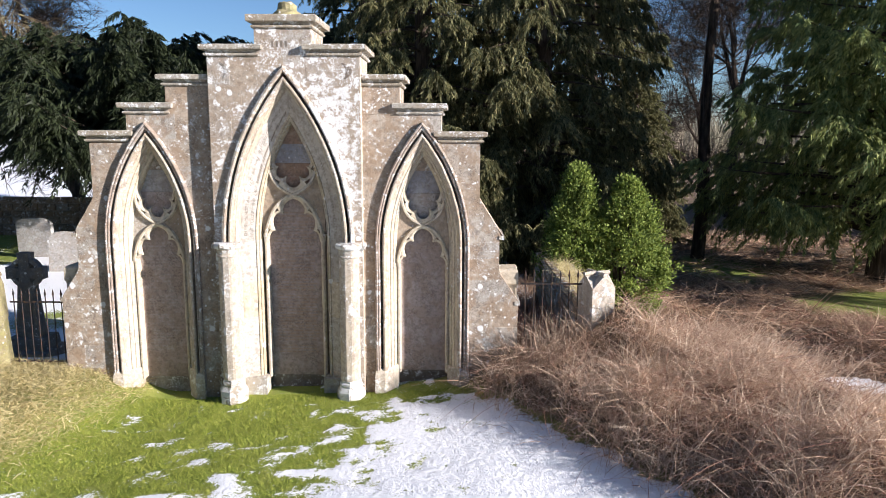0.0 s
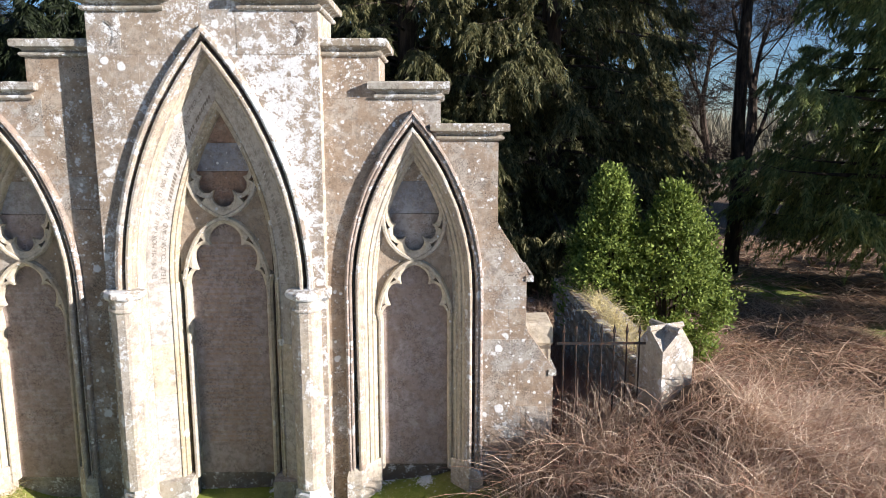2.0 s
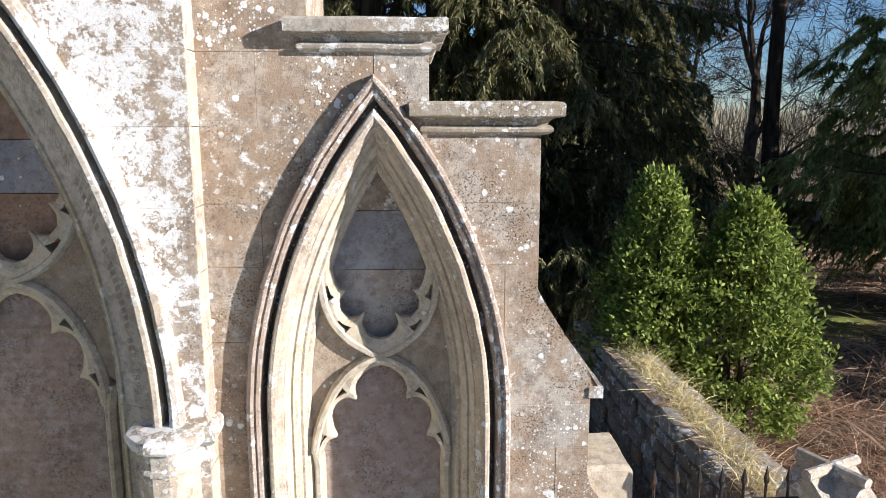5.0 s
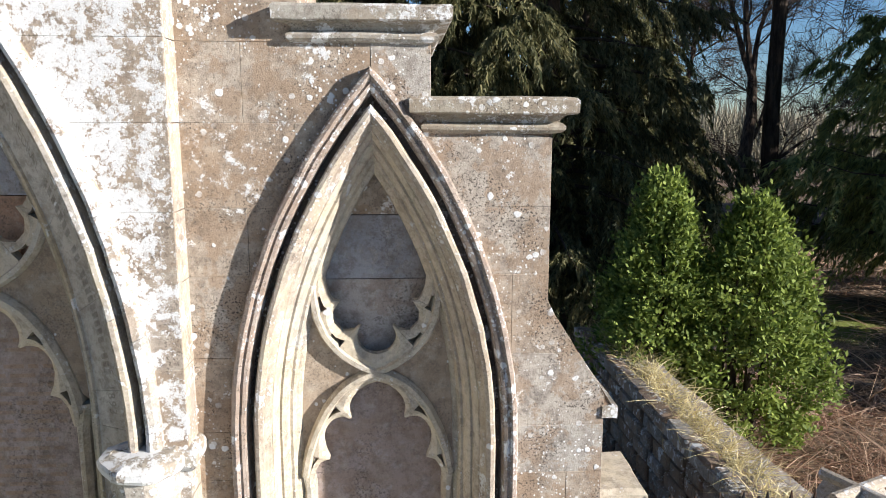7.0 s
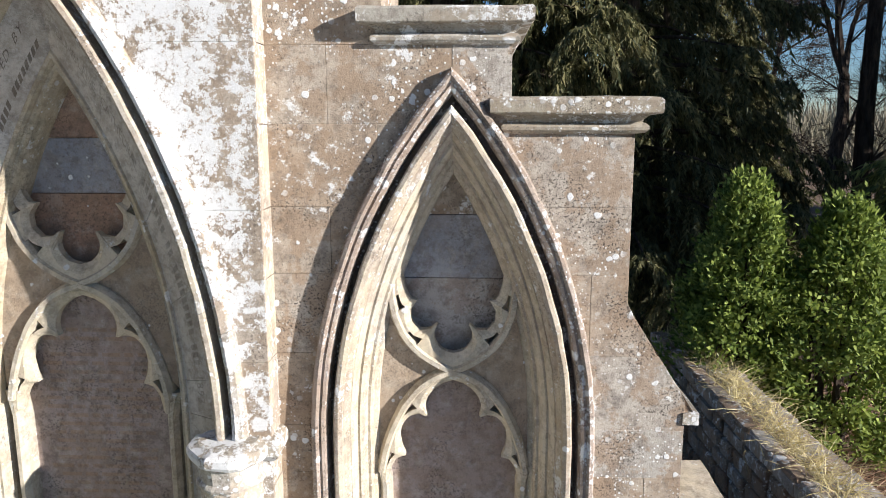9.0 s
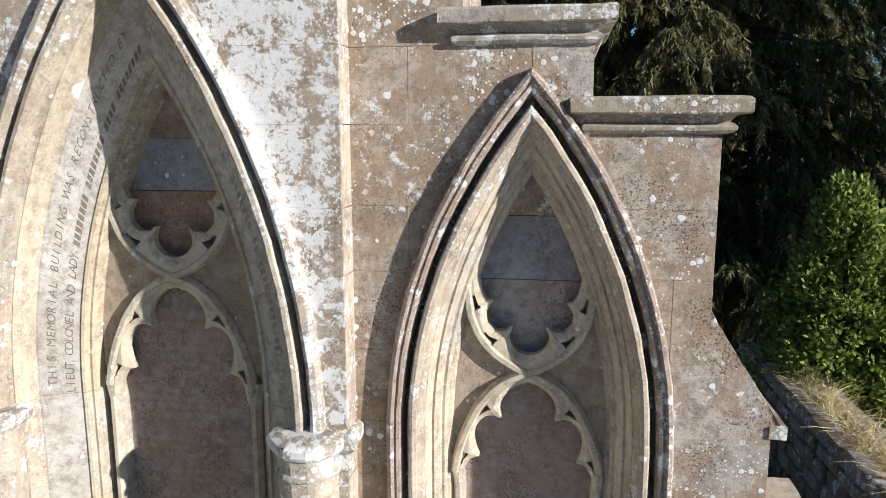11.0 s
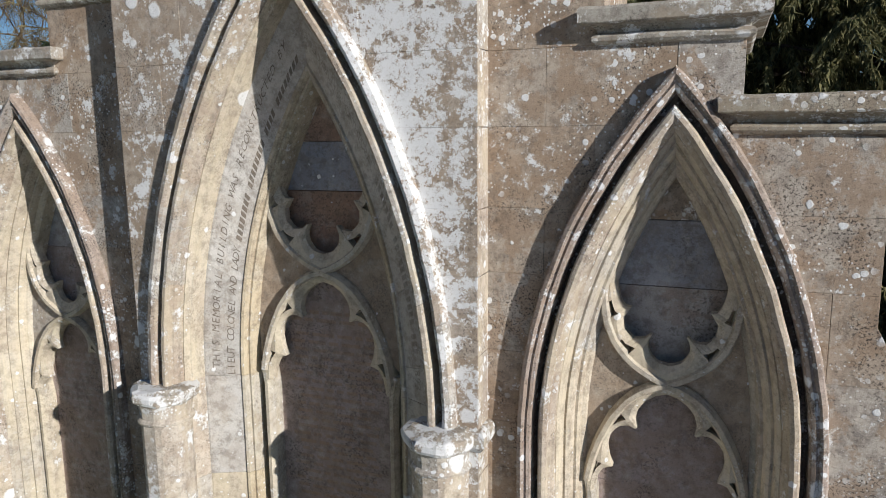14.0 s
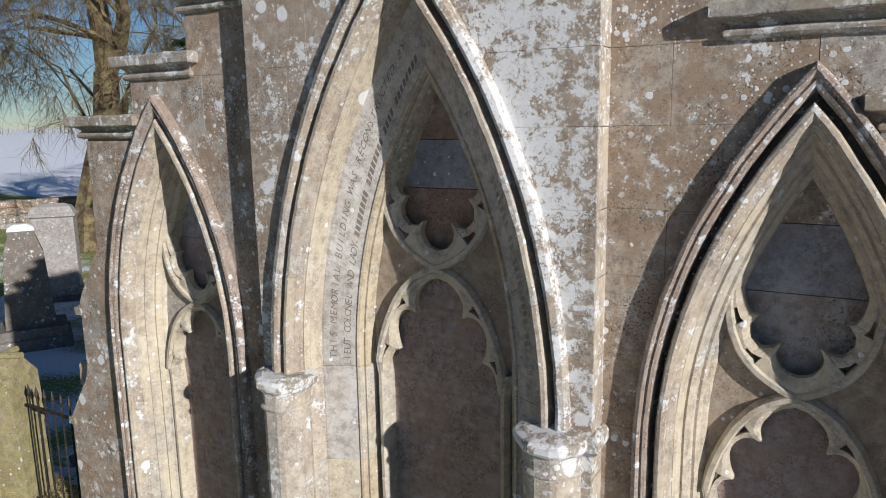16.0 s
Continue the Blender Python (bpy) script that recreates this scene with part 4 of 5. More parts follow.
tagged(new("lawn_grass", tri_mesh("lawn_grass", v, f, M_GRASS)), "short green winter lawn grass", "grass", kind="stuff")

b = scatter(40000, (-8.5, -4.2, 4.2, 8.3), lambda x, y: ease(-(x + 4.45 + 0.30 * (7.6 - y)) / 0.12))
n = len(b)
v, f = blades(rng, b, unit(np.c_[rng.normal(.25, .6, n), rng.normal(-.3, .6, n), np.ones(n) * .8]), rng.uniform(.06, .22, n), rng.uniform(.004, .010, n), np.c_[rng.normal(.05, .07, n), rng.normal(-.05, .07, n), -rng.uniform(.02, .10, n)], 2)
tagged(new("tussock_grass", tri_mesh("tussock_grass", v, f, M_STRAW)), "yellowed tussock grass on the bank", "grass", kind="stuff")


def on_heap(x, y):
    edge = x - (0.68 + (7.3 - y) * 0.74)
    if 2.0 < x < 2.7 and 7.6 < y < 12.5:
        return 0.0
    if XM - 3.2 < x < XM + 3.3 and y > 7.7:
        return 0.0
    if math.hypot((x - 6.15) / 0.75, (y - 7.8) / 0.6) < 1:
        return 0.0
    if math.hypot((x - 10.6) / 2.8, (y - 12.9) / 1.5) < 1 or math.hypot((x - 7.6) / 1.2, (y - 17.3) / 1.7) < 1:
        return 0.0
    k = ease((edge - 0.15) / 0.12)
    return k * (1.0 if y < 8.6 or (6.6 < x < 11 and y < 11.5) else 0.4) * (0.6 if x > 5 else 1)


b = scatter(62000, (0.3, 11.0, 3.4, 16.0), lambda x, y: on_heap(x, y) * max(0.10, min(1.0, 0.5 + 1.9 * noise.noise((x * 1.8, y * 1.8, 3)))))
n = len(b)
lean = unit(np.c_[rng.normal(0, .75, n), rng.normal(-.25, .75, n), rng.uniform(.3, 1.5, n)])
v, f = blades(rng, b, lean, rng.uniform(.15, .70, n), rng.uniform(.004, .010, n), np.c_[rng.normal(0, .22, n), rng.normal(-.08, .22, n), -rng.uniform(.05, .60, n)], 4)
tagged(new("dead_bracken", tri_mesh("dead_bracken", v, f, M_BRACKEN)), "tangled heap of dead brown bracken stems", "bracken", kind="stuff")
# taller stems in drifts
b = scatter(15000, (0.8, 6.5, 3.4, 9.0), lambda x, y: on_heap(x, y) * (0.15 + 0.85 * max(0, min(1, 0.5 + 2.2 * noise.noise((x * 1.1, y * 1.1, 9))))))
n = len(b)
v, f = blades(rng, b, unit(np.c_[rng.normal(0, .40, n), rng.normal(-.25, .40, n), np.ones(n)]), rng.uniform(.30, .85, n), rng.uniform(.005, .010, n), np.c_[rng.normal(0, .25, n), rng.normal(-.16, .22, n), -rng.uniform(.05, .60, n)], 4)
tagged(new("dead_stems", tri_mesh("dead_stems", v, f, M_STEM)), "tall pale dead stems standing in bracken", "bracken", kind="stuff")
b = scatter(3600, (0.5, 9.0, 3.4, 12.5), on_heap, 0.05)
n = len(b)
v, f = blades(rng, b, unit(np.c_[rng.normal(0, .8, n), rng.normal(-.2, .8, n), rng.uniform(.4, 1.2, n)]), rng.uniform(.5, 1.2, n), rng.uniform(.004, .009, n), np.c_[rng.normal(0, .4, n), rng.normal(-.2, .4, n), -rng.uniform(.3, .9, n)], 5)
tagged(new("bramble", tri_mesh("bramble", v, f, M_REDTWIG)), "arching reddish bramble stems over bracken", "bramble", kind="stuff")
n = 3800
px, py = rng.uniform(1.25, 2.2, n), rng.uniform(7.95, 12.6, n)
b = np.c_[px, py, [ground_z(x, y) for x, y in zip(px, py)]]
v, f = blades(rng, b, unit(np.c_[rng.normal(0, .45, n), rng.normal(-.1, .45, n), np.ones(n)]), rng.uniform(.25, .95, n), rng.uniform(.004, .011, n), np.c_[rng.normal(0, .2, n), rng.normal(-.1, .2, n), -rng.uniform(.05, .5, n)], 4)
tagged(new("dark_brush", tri_mesh("dark_brush", v, f, M_REDTWIG)), "dark dead brush along the shaded wall foot", "brush", kind="stuff")
# pale bare canes before the railing
n = 90
b = np.c_[rng.uniform(1.35, 2.25, n), rng.uniform(7.45, 7.75, n), rng.uniform(.45, .85, n)]
v, f = blades(rng, b, unit(np.c_[rng.normal(.1, .35, n), rng.normal(-.1, .2, n), np.ones(n)]), rng.uniform(.35, .85, n), rng.uniform(.008, .016, n), np.c_[rng.normal(.05, .2, n), rng.normal(-.1, .1, n), -rng.uniform(0, .25, n)], 5)
tagged(new("pale_canes", tri_mesh("pale_canes", v, f, M_STEM)), "pale bare canes standing before the iron railing", "bramble", kind="stuff")


b = scatter(9000, (3.5, 15.0, 9.0, 24.0), lambda x, y: 0.0 if math.hypot((x - 10.6) / 2.8, (y - 12.9) / 1.5) < 1 else max(0.0, 0.35 + noise.noise((x, y, 4))), 0.01)
n = len(b)
v, f = blades(rng, b, unit(np.c_[rng.normal(0, 1, n), rng.normal(0, 1, n), rng.uniform(.02, .6, n)]), rng.uniform(.15, .9, n), rng.uniform(.008, .028, n), np.c_[rng.normal(0, .15, n), rng.normal(0, .15, n), -rng.uniform(0, .25, n)], 3)
tagged(new("fallen_twigs", tri_mesh("fallen_twigs", v, f, M_BRACKEN)), "fallen twigs and dead stems on the woodland floor", "twigs", kind="stuff")


def tube(bm, pts, radii, n=7):
    rings = []
    for i, p in enumerate(pts):
        a, c = pts[max(0, i - 1)], pts[min(len(pts) - 1, i + 1)]
        t = (Vector(c) - Vector(a)).normalized()
        u = t.cross(Vector((0.3, 0.9, 0.2))).normalized()
        w_ = t.cross(u)
        rings.append([tuple(Vector(p) + (u * math.cos(k * 2 * math.pi / n) + w_ * math.sin(k * 2 * math.pi / n)) * radii[i]) for k in range(n)])
    loft(bm, rings)


def shrub(x, y, z0, top, rx, ry, label, seed):
    """Evergreen shrub: stems and a crown of leaf tufts with an uneven outline."""
    r = np.random.default_rng(seed)
    ob = thing("evergreen_shrub", label, "shrub", (x, y, z0), "shrubs")
    for k in range(7):
        bm = bmesh.new()
        a = k * 0.9
        tube(bm, [(0.1 * math.cos(a), 0.1 * math.sin(a), -0.1), (0.3 * rx * math.cos(a), 0.3 * ry * math.sin(a), (top - z0) * 0.45), (0.35 * rx * math.cos(a + .3), 0.35 * ry * math.sin(a + .3), (top - z0) * 0.85)], [0.04, 0.025, 0.006], 5)
        part("stem", bm, M_BARK, ob)
    h = top - z0
    tufts = []
    while len(tufts) < 620:
        t = r.random() ** 0.8
        a = r.uniform(0, 2 * math.pi)
        prof = (0.75 + 0.35 * math.sin(min(1, t * 1.6) * math.pi * 0.5)) * (1 - max(0, t - 0.25) ** 1.6 * 1.40)
        lump = 1 + 0.30 * noise.noise((math.cos(a) * 2 + seed, math.sin(a) * 2, t * 4)) + 0.32 * noise.noise((math.cos(a) * 5 + seed, math.sin(a) * 5, t * 11))
        q = max(0.02, prof) * lump * r.uniform(0.72, 1.03)
        tufts.append((rx * q * math.cos(a), ry * q * math.sin(a), h * t * (1 + 0.06 * noise.noise((a * 2, seed, 0)))))
    tufts = np.array(tufts)
    out = unit(np.c_[tufts[:, 0] / rx, tufts[:, 1] / ry, np.full(len(tufts), 0.75)])
    k = 42
    base = np.repeat(tufts, k, 0) + r.normal(0, 0.055, (len(tufts) * k, 3)) + np.repeat(out, k, 0) * r.uniform(-.06, .09, (len(tufts) * k, 1))
    way = unit(np.repeat(out, k, 0) + r.normal(0, .75, (len(base), 3)))
    n = len(base)
    face = unit(np.repeat(out, k, 0) + r.normal(0, .45, (n, 3)))
    side = unit(np.cross(way, face))
    l, wd = r.uniform(.05, .085, n)[:, None], r.uniform(.013, .020, n)[:, None]
    v = np.stack([base, base + way * l * .5 + side * wd, base + way * l, base + way * l * .5 - side * wd], 1).reshape(-1, 3)
    i = np.arange(n)[:, None] * 4
    f = np.concatenate([i + np.array([[0, 1, 2]]), i + np.array([[0, 2, 3]])])
    link_mesh("crown", tri_mesh("crown", v, f, M_LAUREL), ob)
    return ob


shrub(2.70, 11.85, 0.35, 3.16, 0.62, 0.52, "bushy evergreen shrub with bright green leaf tips", 3)
shrub(3.66, 11.75, 0.35, 2.90, 0.80, 0.60, "rounded evergreen shrub, bright green, leaning outwards", 5)


def conifer(name, label, h, r_low, z_low, limbs, droop, dens, material, seed, leaf=(0.10, 0.30), bare=0.15, shape=1.0, wide=0.020, stout=0.022):
    """A conifer at the origin: tapered trunk, sagging limbs, and hanging sprays of needles."""
    r = np.random.default_rng(seed)
    ob = thing(name, label, "tree", group="conifers")
    bm = bmesh.new()
    tube(bm, [(0.05 * math.sin(z), 0.04 * math.cos(z * 1.3), z) for z in np.linspace(-0.3, h, 9)], list(np.linspace(stout * h, 0.01, 9)), 9)
    part("trunk", bm, M_BARK, ob)
    bases, ways = [], []
    for i in range(limbs):
        t = (i + r.random()) / limbs
        z = z_low + (h - z_low) * t ** 1.15
        l = r_low * (1 - t) ** shape * r.uniform(0.62, 1.12) + 0.25
        a = i * 2.39996 + r.normal(0, .25)
        d = np.array([math.cos(a), math.sin(a), 0.0])
        pts = [np.array([0, 0, z]) + d * l * u + np.array([0, 0, l * (0.28 * u - droop * u * u + 0.22 * u ** 4)]) for u in np.linspace(0, 1, 6)]
        bm = bmesh.new()
        tube(bm, [tuple(p) for p in pts], [0.012 * l + 0.012, 0.010 * l + .01, 0.008 * l + .008, 0.006 * l + .006, .008, .003], 4)
        part("limb", bm, M_BARK, ob)
        # sagging branchlets, each a feathery frond of needles
        side = np.array([-d[1], d[0], 0.0])
        nb = int(7 * l) + 5
        u = bare + (1 - bare) * r.random(nb) ** 0.75
        sg = np.where(r.random(nb) < 0.5, -1.0, 1.0)
        q = np.array([np.interp(u, np.linspace(0, 1, 6), [p[c] for p in pts]) for c in range(3)]).T
        lb = (0.22 + 0.20 * l * np.sin(np.clip(u * 0.8 + 0.12, 0, 1) * math.pi)) * r.uniform(.6, 1.25, nb)
        db = unit(d[None] * r.uniform(.3, .9, (nb, 1)) + side[None] * (sg * r.uniform(.25, 1.0, nb))[:, None] + np.c_[np.zeros(nb), np.zeros(nb), r.normal(-.15 - .5 * droop, .22, nb)])
        sag = lb * r.uniform(.2, .9, nb) * (0.3 + droop)
        m_ = max(6, int(dens * l / nb))
        w = np.tile(np.linspace(0.05, 1, m_), nb) + r.normal(0, .03, nb * m_)
        L, D, G = np.repeat(lb, m_), np.repeat(db, m_, 0), np.repeat(sag, m_)
        Q = np.repeat(q, m_, 0) + D * (L * w)[:, None] - np.c_[np.zeros_like(L), np.zeros_like(L), G * w * w] + r.normal(0, .022, (nb * m_, 3))
        across = unit(np.cross(D, np.array([0, 0, 1.0]))) * np.where(r.random(nb * m_) < 0.5, -1.0, 1.0)[:, None]
        bases.append(Q)
        ways.append(unit(D * 0.7 + across * r.uniform(.2, .9, (nb * m_, 1)) - np.c_[np.zeros_like(L), np.zeros_like(L), r.uniform(0, .5 + droop, nb * m_)] + r.normal(0, .22, (nb * m_, 3))))
    b_, w_ = np.concatenate(bases), np.concatenate(ways)
    n = len(b_)
    v, f = blades(r, b_, w_, r.uniform(*leaf, n), r.uniform(wide * 0.6, wide * 1.6, n), np.c_[r.normal(0, .03, n), r.normal(0, .03, n), -r.uniform(0, .10, n)], 1)
    link_mesh("crown", tri_mesh("crown", v, f, material), ob)
    return ob


def stand(ob, x, y, turn=0.0, s=1.0):
    ob.matrix_basis = pose(x, y, ground_z(x, y) - 0.05, 0, 0, turn) @ Matrix.Scale(s, 4)
    return ob


fir = stand(conifer("fir_tree", "tall dark fir with drooping sprays", 17, 3.9, 0.6, 165, 0.60, 680, M_FIR, 11, leaf=(0.05, 0.14), wide=0.034, shape=0.7), 2.7, 18.2)
def copy_at(ob, x, y, turn):
    return copy_thing(ob, pose(x, y, ground_z(x, y) - 0.05, 0, 0, turn))
copy_at(fir, -0.6, 17.8, 140)
small = copy_at(fir, 6.6, 23.5, 75)
small.scale = (0.6, 0.6, 0.36)
copy_at(fir, -2.9, 23.5, 260)
copy_at(fir, 21.5, 30.0, 40)
copy_at(fir, 5.2, 25.0, 200)
cyp = stand(conifer("cypress_tree", "broad cypress with feathery green sprays", 12.5, 4.5, 1.2, 180, 0.36, 620, M_CYPRESS, 12, leaf=(0.06, 0.15), shape=0.5, wide=0.036), 10.9, 15.7)
copy_at(cyp, 21.5, 24.0, 120)
pine = stand(conifer("pine_tree", "bare-trunked pine with a high dark crown", 16, 3.0, 8.2, 40, 0.35, 300, M_FIR, 13, shape=0.7, stout=0.013), 7.5, 18.9)
copy_at(pine, 1.4, 24.5, 77)
yew = stand(conifer("yew_tree", "broad dense black-green yew", 6.6, 6.6, 2.8, 140, 0.20, 520, M_YEW, 14, leaf=(0.08, 0.22), shape=0.36, wide=0.045), -9.3, 21.0)
copy_at(yew, -4.6, 24.0, 100)


def bare_tree(name, label, seed, h, r0, material, depth=6, droop=0.0, bole=0.34):
    """A leafless broadleaved tree: forking limbs down to fine twigs."""
    r = random.Random(seed)
    ob = thing(name, label, "tree", group="bare trees")
    trunk, twigs, nodes = bmesh.new(), bmesh.new(), []

    def grow(p, d, l, rad, k):
        pts, rr, q, dd = [tuple(p)], [rad], Vector(p), Vector(d)
        for i in range(4):
            dd = (dd + Vector((r.gauss(0, .16), r.gauss(0, .16), r.gauss(0, .12) - droop * (depth - k) * 0.05))).normalized()
            q = q + dd * l / 4
            pts.append(tuple(q))
            rr.append(rad * (1 - 0.11 * (i + 1)))
            if k < depth:
                nodes.append((*q, *dd))
        tube(trunk if k >= depth - 1 else twigs, pts, rr, 8 if k == depth else (5 if k > 2 else 3))
        if k == 0:
            return
        for i in range(2 + (r.random() < 0.75) + (k >= depth - 1) * 2):
            side = Vector((r.gauss(0, 1), r.gauss(0, 1), r.gauss(0.1, .5))).normalized()
            nd = (dd * 0.75 + side * r.uniform(.5, .95)).normalized()
            fork = k == depth and i < 3
            start = Vector(pts[4 if fork else r.choice((1, 2, 3, 4, 4))])
            if fork:
                nd = (dd * 1.3 + side * 0.6 + Vector((0, 0, 0.4))).normalized()
                start -= dd * rr[-1] * 0.6
            grow(start, nd, l * r.uniform(.55, .82), max(0.012, rr[-1] * (0.74 if fork else r.uniform(.5, .72))), k - 1)
    grow((0, 0, -0.3), (0, 0, 1), h * bole, r0, depth)
    part("trunk", trunk, material, ob)
    tagged(part("branch_work", twigs, material, ob), kind="stuff")
    r2 = np.random.default_rng(seed)
    nd = np.array(nodes)
    pick = nd[r2.integers(0, len(nd), 22000)]
    w_ = unit(pick[:, 3:] * 0.6 + r2.normal(0, .6, (22000, 3)) - np.array([0, 0, 0.35 * (droop > 0)]))
    v, f = blades(r2, pick[:, :3], w_, r2.uniform(.25, .9, 22000), r2.uniform(.008, .022, 22000), np.c_[r2.normal(0, .22, 22000), r2.normal(0, .22, 22000), -r2.uniform(-.1, .5, 22000) * (droop > 0)], 3)
    tagged(link_mesh("twig_haze", tri_mesh("twig_haze", v, f, material), ob), kind="stuff")
    return ob


oak = stand(bare_tree("bare_tree", "leafless gnarled tree with mossy bark", 4, 24, 0.66, M_MOSSBARK, 6, 0.6, 0.25), -21.0, 18.5)
ash = stand(bare_tree("bare_tree", "leafless tall pale-barked tree", 9, 17, 0.30, M_BARK, 6, 0.0), 12.6, 30)
copy_at(ash, -15.5, 27.5, 120)
copy_at(ash, 9.0, 36, 60)
copy_at(ash, 16.0, 44, 160)

# unseen firs added behind the lawn to keep low sky light off the wall
screen_fir = stand(conifer("fir_tree", "unseen dark fir added to block low sky light", 15, 4.6, 0.4, 70, 0.6, 150, M_FIR, 21, leaf=(0.2, 0.5), wide=0.12, shape=0.8), -6, -15)
for x, y, a in ((0.5, -16.5, 50), (6.0, -19, 110), (-12, -14, 170), (-18, -11, 220), (-23, -6, 280), (-28, 0, 330)):
    copy_at(screen_fir, x, y, a)


# ---- churchyard things ----
M_GREY = sandstone("grey gravestone", rgb(0.36, 0.36, 0.35), rgb(0.46, 0.46, 0.45), 0.1, 0.05, 0.3, warm=rgb(0.36, 0.34, 0.31))
M_DARKSTONE = sandstone("dark gravestone", rgb(0.13, 0.13, 0.13), rgb(0.20, 0.19, 0.18), 0.1, 0.05, 0.4, warm=rgb(0.15, 0.14, 0.12))
M_RUBBLE = sandstone("boundary wall rubble", rgb(0.17, 0.14, 0.115), rgb(0.26, 0.22, 0.18), 0.4, 0.25, 0.5)
m = Mat("rusty black iron", 0.6)
m.colour(m.mix(m.ramp(m.noise(30, 4), 0.45, 0.65), rgb(0.03, 0.03, 0.032), rgb(0.10, 0.055, 0.035)))
m.b.inputs["Metallic"].default_value = 0.4
M_IRON = m.m


def gate_pier(x, y, top, lean, material, label):
    ob = thing("stone_pier", label, "pier", (x, y, 0), "piers")
    bm = bmesh.new()
    loft(bm, [[(-0.175, -0.175, z), (0.175, -0.175, z), (0.175, 0.175, z), (-0.175, 0.175, z)] for z in (-0.2, top * 0.62)])
    part("shaft", worn(bm, 0.012, 5, 3), material, ob)
    # cross-gabled cap with rolled ridges
    bm = bmesh.new()
    w, e = 0.19, top - 0.21
    loft(bm, [[(-w, -w, z), (w, -w, z), (w, w, z), (-w, w, z)] for z in (top * 0.62, e)], caps=False)
    c = [bm.verts.new(p) for p in ((-w, -w, e), (w, -w, e), (w, w, e), (-w, w, e))]
    r_ = [bm.verts.new(p) for p in ((0, -w, top - .03), (w, 0, top - .03), (0, w, top - .03), (-w, 0, top - .03))]
    o = bm.verts.new((0, 0, top - .03))
    for i in range(4):
        j = (i + 1) % 4
        bm.faces.new((c[i], c[j], r_[i]))
        bm.faces.new((r_[i], c[j], o))
        bm.faces.new((o, c[j], r_[j]))
    cap = part("cap", bm, material, ob)
    for a in ((1, 0), (0, 1)):
        bm = bmesh.new()
        tube(bm, [(-a[0] * (w + .02), -a[1] * (w + .02), top - .02), (a[0] * (w + .02), a[1] * (w + .02), top - .02)], [0.032, 0.032], 8)
        part("ridge_roll", bm, material, cap)
    ob.rotation_euler = (0, radians(lean), radians(24))
    return ob


gate_pier(2.36, 7.92, 1.93, 0, M_COL, "lichened stone pier with a chamfered cap")
gate_pier(-6.42, 7.95, 1.83, -3, M_MOSS, "leaning stone pier green with moss")


def railing(x0, x1, y, z0, top):
    ob = thing("iron_railing", "rusty iron railing with spear-headed bars", "railing", ((x0 + x1) / 2, y, z0), "railings")
    l = (x1 - x0) / 2
    for z in (top - z0, 0.22):
        bm = bmesh.new()
        box(bm, -l, l, -0.007, 0.007, z - 0.012, z + 0.012)
        part("rail", bm, M_IRON, ob)
    n = max(2, int(round((x1 - x0) / 0.125)))
    bm = bmesh.new()
    tube(bm, [(0, 0, -0.1), (0, 0, top - z0 + 0.10)], [0.008, 0.008], 6)
    loft(bm, [disc(0, 0, r, top - z0 + z, 6) for r, z in ((0.008, 0.09), (0.018, 0.12), (0.012, 0.15), (0.001, 0.20))])
    first = part("bar", bm, M_IRON, ob)
    first.location.x = -l + (x1 - x0) / n * 0.5
    for i in range(1, n):
        o = link_mesh("bar", first.data, ob)
        o.location.x = -l + (x1 - x0) / n * (i + 0.5)
    return ob


railing(1.28, 2.15, 7.86, 0.45, 1.76)
railing(-6.16, -5.34, 7.9, 0.3, 1.42)


